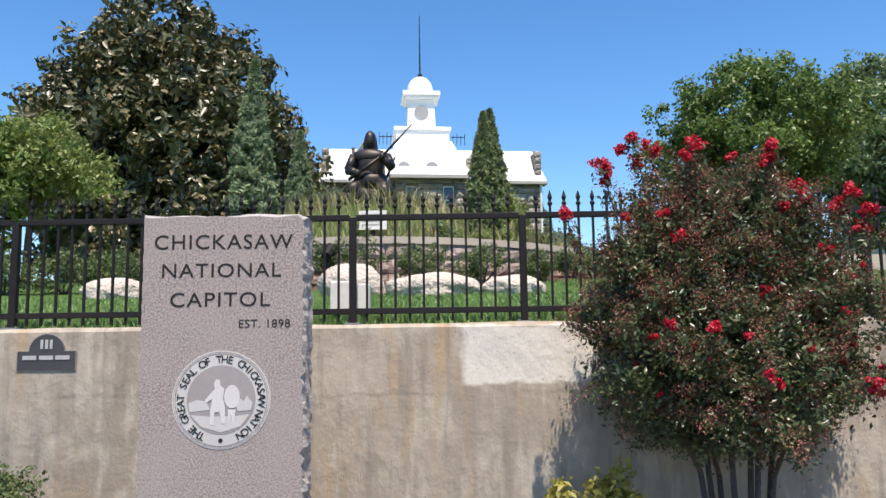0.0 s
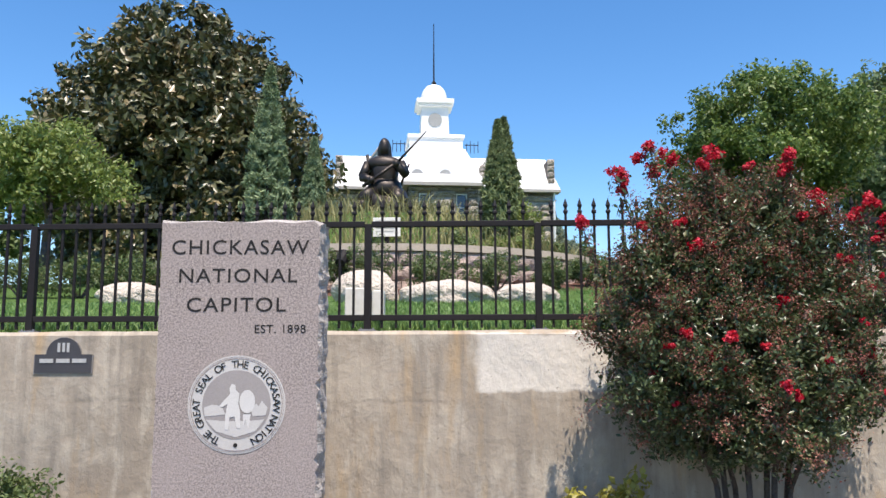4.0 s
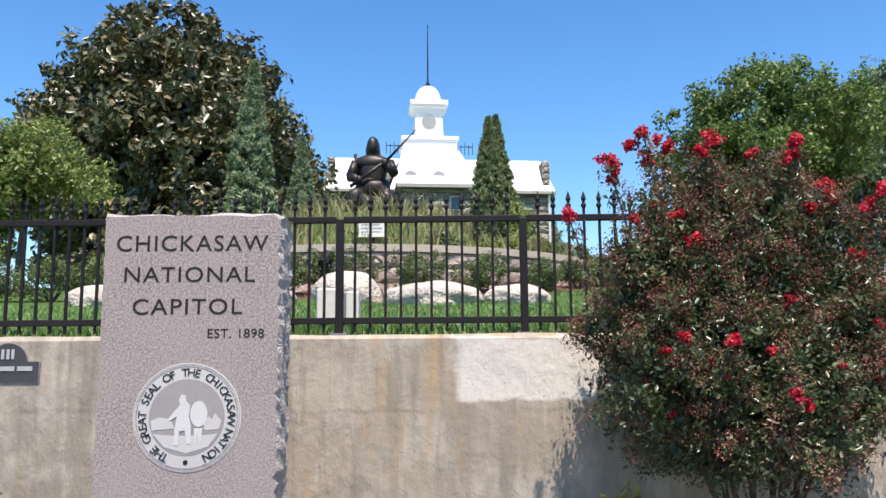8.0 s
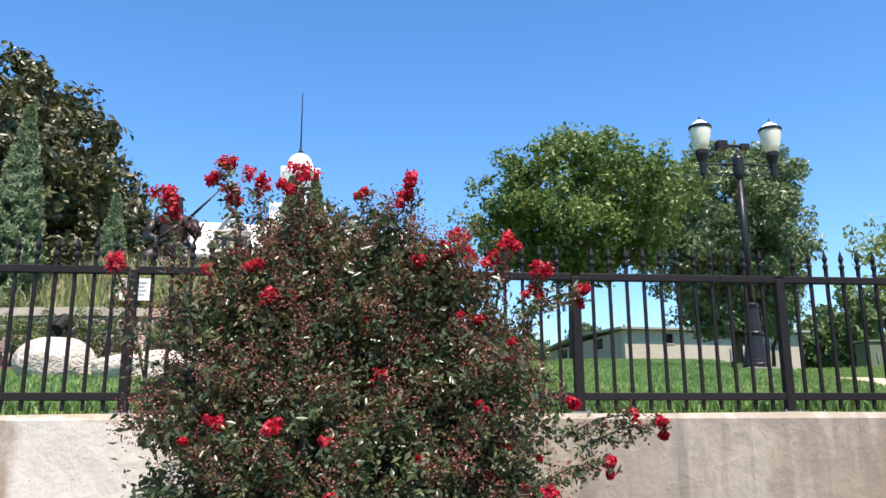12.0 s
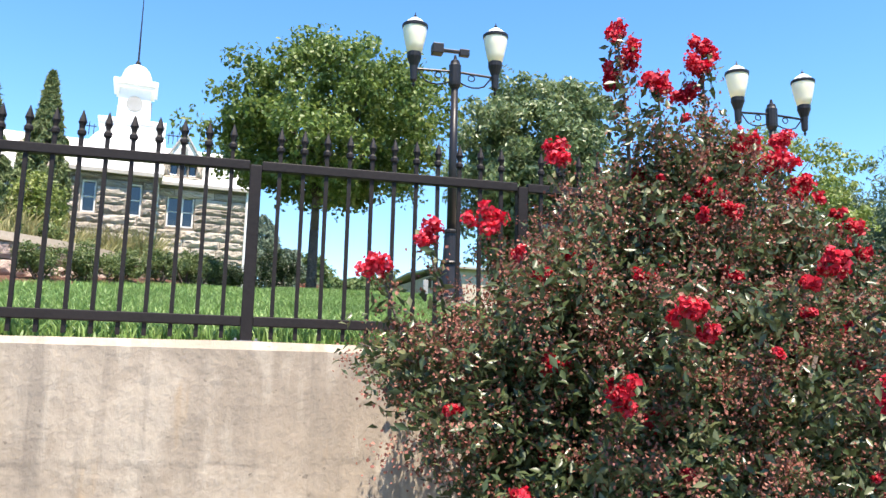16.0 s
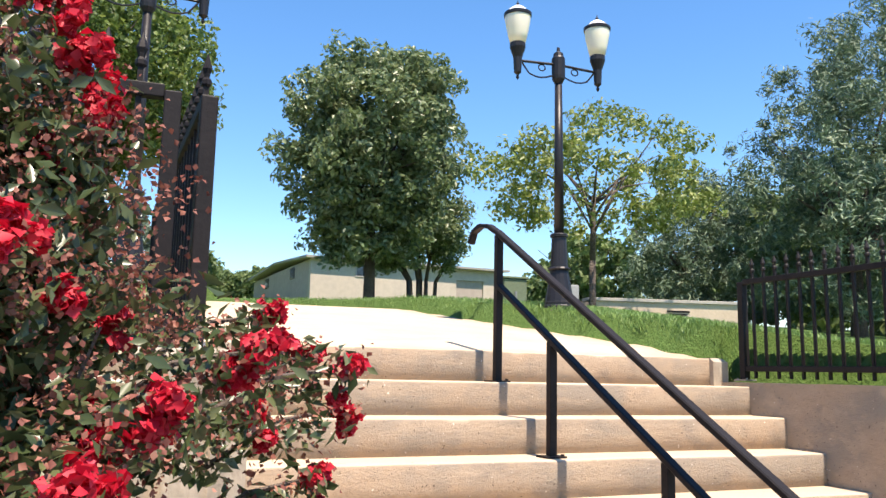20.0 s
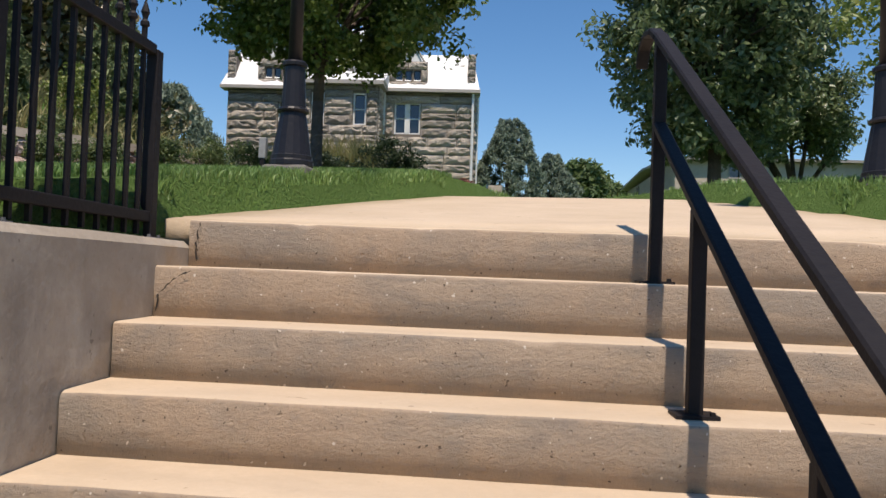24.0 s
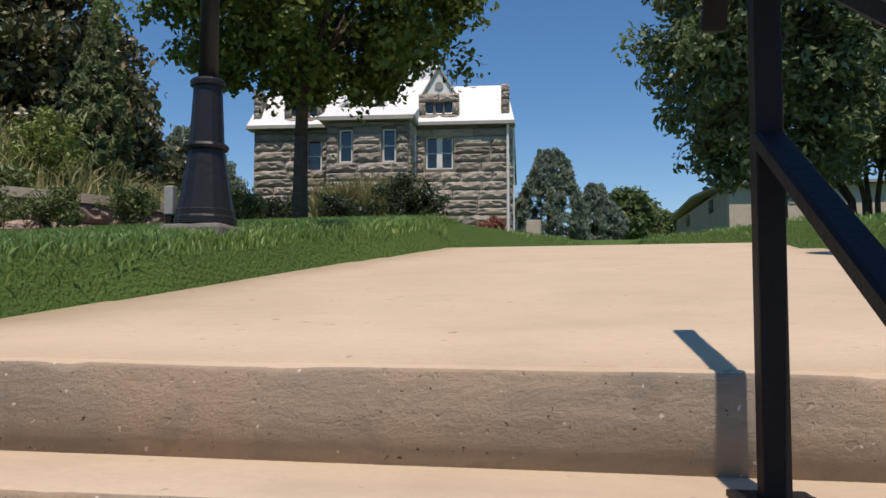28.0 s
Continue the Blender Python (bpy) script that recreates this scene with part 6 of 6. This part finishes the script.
for x0, apex in ((1.12, 10.66), (-3.85, 10.5)):
    x1 = x0 + 1.5
    xm = (x0 + x1) / 2
    d = part("dormer", wall_with(x0 + 0.05, x1 - 0.05, BY - 0.06, BY + 0.5, EZ + 0.105, 9.72, [(xm - 0.47, xm - 0.21, 8.98, 9.38), (xm - 0.13, xm + 0.13, 8.98, 9.38), (xm + 0.21, xm + 0.47, 8.98, 9.38)]), M_MORTAR, capitol, "small stone dormer")
    rnd = random.Random(int(x0 * 10) + 90)
    for lo, hi in ((EZ + 0.11, 8.95), (9.42, 9.72)):
        for k in range(2):
            stone(d, x0 + 0.75 * k, x0 + 0.75 * k + 0.74, BY - 0.08, lo, hi, rnd, 0.12)
    for a, b in ((x0, xm - 0.48), (xm + 0.48, x1)):
        stone(d, a, b, BY - 0.08, 8.96, 9.41, rnd, 0.12)
    for k in (-1, 0, 1):
        part("pane", boxes((xm + 0.34 * k - 0.10, xm + 0.34 * k + 0.10, BY + 0.02, BY + 0.04, 9.0, 9.36)), M_GLASS_DARK, d)
    bm = bmesh.new()
    tri_pts = [(x0 + 0.22, BY - 0.02, 9.73), (x1 - 0.22, BY - 0.02, 9.73), (xm, BY - 0.02, apex)]
    f = bm.faces.new([bm.verts.new(p) for p in tri_pts])
    ext = bmesh.ops.extrude_face_region(bm, geom=[f])
    for v in ext["geom"]:
        if isinstance(v, bmesh.types.BMVert):
            v.co.y += 2.2
    bmesh.ops.recalc_face_normals(bm, faces=bm.faces[:])
    gb = part("gable", bm, M_WHITE_TRIM, d, "white gable with a round panel")
    bm = bmesh.new()
    for sx in (x0 + 0.14, x1 - 0.14):
        bar(bm, (sx, BY - 0.03, 9.70), (xm, BY - 0.03, apex + 0.06), 0.16, 0.07)
    part("bargeboard", bm, M_EAVE, d)
    part("medallion", rod(bmesh.new(), (xm, BY - 0.06, 10.02), (xm, BY - 0.01, 10.02), 0.15, 0.15, 16), M_LOUVRE, d)
for x in (-1.55, -0.35):
    v = part("roof_vent", rod(bmesh.new(), (x, 34.55, 9.26), (x, 36.2, 9.26), 0.36, 0.36, 18), M_WHITE_METAL, capitol, "rounded white roof vent")
    part("louvre", rod(bmesh.new(), (x, 34.50, 9.26), (x, 34.56, 9.26), 0.27, 0.27, 18), M_LOUVRE, v)
for x, y in ((BAYX1 + 0.10, BY - 0.10), (BX1 - 0.04, BY - 0.12), (BX1 + 0.14, BY + 0.6)):
    part("downspout", rod(bmesh.new(), (x, y, BZ), (x, y, EZ), 0.05, 0.05, 8), M_WHITE_TRIM, capitol, "white downspout")

CX, CY = -0.22, 41.9
cup = part("cupola", boxes((CX - 1.37, CX + 1.37, CY - 1.37, CY + 1.37, 11.970, 12.570), (CX - 1.46, CX + 1.46, CY - 1.46, CY + 1.46, 12.571, 12.770), bevel=0.03), M_WHITE_METAL, capitol, "white cupola")
part("drum", roof_solid((CX - 0.74, CX + 0.74, CY - 0.74, CY + 0.74), (CX - 0.68, CX + 0.68, CY - 0.68, CY + 0.68), 12.770, 14.440), M_WHITE_METAL, cup)
part("cornice", boxes((CX - 0.86, CX + 0.86, CY - 0.86, CY + 0.86, 14.440, 14.580), (CX - 0.98, CX + 0.98, CY - 0.98, CY + 0.98, 14.581, 14.820), bevel=0.025), M_WHITE_METAL, cup)
part("dome", lathe(bmesh.new(), [(0.71, 14.820), (0.71, 15.040), (0.67, 15.270), (0.57, 15.520), (0.40, 15.720), (0.2, 15.820), (0.06, 15.850)], 20), M_WHITE_METAL, cup, "white dome", True).location = (CX, CY, 0)
part("lantern_knob", blob(bmesh.new(), (CX, CY, 15.940), (0.12, 0.12, 0.13), 2, 0.0), M_BLACK, cup)
part("pole", rod(bmesh.new(), (CX, CY, 15.920), (CX, CY, 19.270), 0.045, 0.018, 8), M_BLACK, cup, "dark flag pole")
part("louvre", rod(bmesh.new(), (CX, CY - 0.76, 13.720), (CX, CY - 0.68, 13.720), 0.36, 0.36, 24), M_LOUVRE, cup, "round grey louvre")
part("louvre", rod(bmesh.new(), (CX + 0.68, CY, 13.720), (CX + 0.76, CY, 13.720), 0.36, 0.36, 24), M_LOUVRE, cup, "round grey louvre")
for s in (-1, 1):
    bm = bmesh.new()
    bar(bm, (CX + 1.5 * s, CY - 1.0, 12.340), (CX + 2.2 * s, CY - 1.0, 12.340), 0.04, 0.04)
    for k in range(4):
        bar(bm, (CX + (1.6 + 0.2 * k) * s, CY - 1.0, 11.920), (CX + (1.6 + 0.2 * k) * s, CY - 1.0, 12.440 + 0.1 * (k % 2)), 0.03, 0.03)
    part("roof_cresting", bm, M_BLACK, capitol, "black iron roof cresting")

# plants before the building
for x, y, rx, rz, m, lab in ((5.11, 18.2, 0.70, 0.52, L_DARK, "dark spreading shrub at the edge of the lawn"), (4.05, 18.0, 0.5, 0.34, L_DARK, "low dark shrub on the lawn edge"), (3.39, 17.2, 0.40, 0.28, L_DARK, "low dark shrub before the building"), (5.9, 21.0, 0.30, 0.20, L_MYRTLE_DRY, "reddish shrub at the building's corner"), (-2.2, 27.5, 0.7, 0.45, L_DARK, "low dark shrub before the building")):
    shrub("broad_shrub", (x, y, lawn_z(x, y) - 0.05), (rx, min(rx, 0.5), rz), m, lab, 110, 50, 0.055, 0.5, group="building shrubs", clump_r=0.12)
n = 2600
xy = np.column_stack([-1.6 + 3.0 * RNG.rand(n), 31.0 + 1.2 * RNG.rand(n)])
tagged(new("tall_grass", blades("tall_grass", xy, np.array([lawn_z(x, y) for x, y in xy]) - 0.02, 1.65, L_PALE_GRASS, 0.03, 0.28)), "pale tall grass before the bay", "grass", "", "stuff")
marker = thing("marker_stone", (5.66, 30.5, lawn_z(5.66, 30.5)), "small upright stone marker near the corner", "marker")
part("block", boxes((-0.22, 0.22, -0.12, 0.12, -0.2, 0.62), bevel=0.02), M_CAP, marker)
for x, y, h, w in ((4.9, 45, 4.9, 4.1), (6.9, 50, 4.0, 3.4), (-5.0, 29.0, 3.6, 4.0)):
    conifer("far_conifer", (x, y, lawn_z(x, y) - 0.1), h, w, L_JUNIPER, 520, 60, 0.24, "blue-grey conifer near the building", pointed=0.80)
for i, (x, y, z, rx, rz) in enumerate(((8.4, 60, 8.0, 1.9, 1.7), (11.4, 64, 7.6, 2.0, 1.5), (14.0, 62, 7.3, 2.4, 1.5), (20, 56, 7.0, 4.0, 2.2), (-14, 32, 7.5, 4.5, 4.2), (-20, 30, 7.0, 4.5, 4.0), (28, 40, 6.5, 5.0, 3.2), (36, 34, 6.0, 5.0, 3.5), (24.5, 20, 5.2, 3.4, 2.8), (30, 22, 5.5, 3.6, 3.0))):
    tree("far_tree", (x, y, lawn_z(x, y) - 0.1), (x, y, z), (rx, rx * 0.8, rz), 0.14, L_FAR, 230, 60, 0.36, 0.5, "green leafy tree on the far slope", 0.55, limbs=7, hollow=0.5, seed=20 + i)

# ---- pieces of the terrace wall ----
rnd = random.Random(31)
for course in range(4):
    z0 = TZ - 0.10 - 0.21 * (course + 1)
    a = A0 + 0.02 * course
    while a < A1 - 0.03:
        w = rnd.uniform(0.07, 0.14)
        if a + w > A1 - 0.02:
            w = A1 - 0.01 - a
        am = a + w / 2
        ob = part("stone", rnd.choice(STONES), None, terrace)
        r = TR - 0.02
        ob.matrix_basis = Matrix.Translation((TX + r * math.cos(am), TY + r * math.sin(am), z0 + 0.105)) @ Matrix.Rotation(am + math.pi / 2, 4, "Z") @ Matrix.Diagonal((w * TR - 0.015, 0.06, 0.195, 1))
        a += w
pink = []
for me in STONES:
    m2 = me.copy()
    m2.name = "pink_stone"
    m2.materials.clear()
    m2.materials.append(M_PINK)
    pink.append(m2)
for ob in terrace.children:
    if ob.name.startswith("stone"):
        ob.data = pink[STONES.index(ob.data)]

# ---- pieces of the building's walls ----
courses(capitol, BAYX1, BX1, BY, 4.3, EZ - 0.03, [(h[0] - 0.02, h[1] + 0.02, h[2] - 0.02, h[3] + 0.02) for h in H_R], 1)
courses(capitol, BX0, BAYX0, BY, 4.9, EZ - 0.03, [(h[0] - 0.02, h[1] + 0.02, h[2] - 0.02, h[3] + 0.02) for h in H_L], 2)
courses(capitol, BAYX0, BAYX1, BAYY, 5.2, EZ - 0.03, [(h[0] - 0.02, h[1] + 0.02, h[2] - 0.02, h[3] + 0.02) for h in H_B], 3)
courses(capitol, BAYY + 0.1, BY - 0.1, BAYX1 + 0.02, 5.2, EZ - 0.03, [], 4, 90)
courses(capitol, BY + 0.1, BY + 3.2, BX1 + 0.02, 4.6, EZ - 0.03, [], 5, 90)
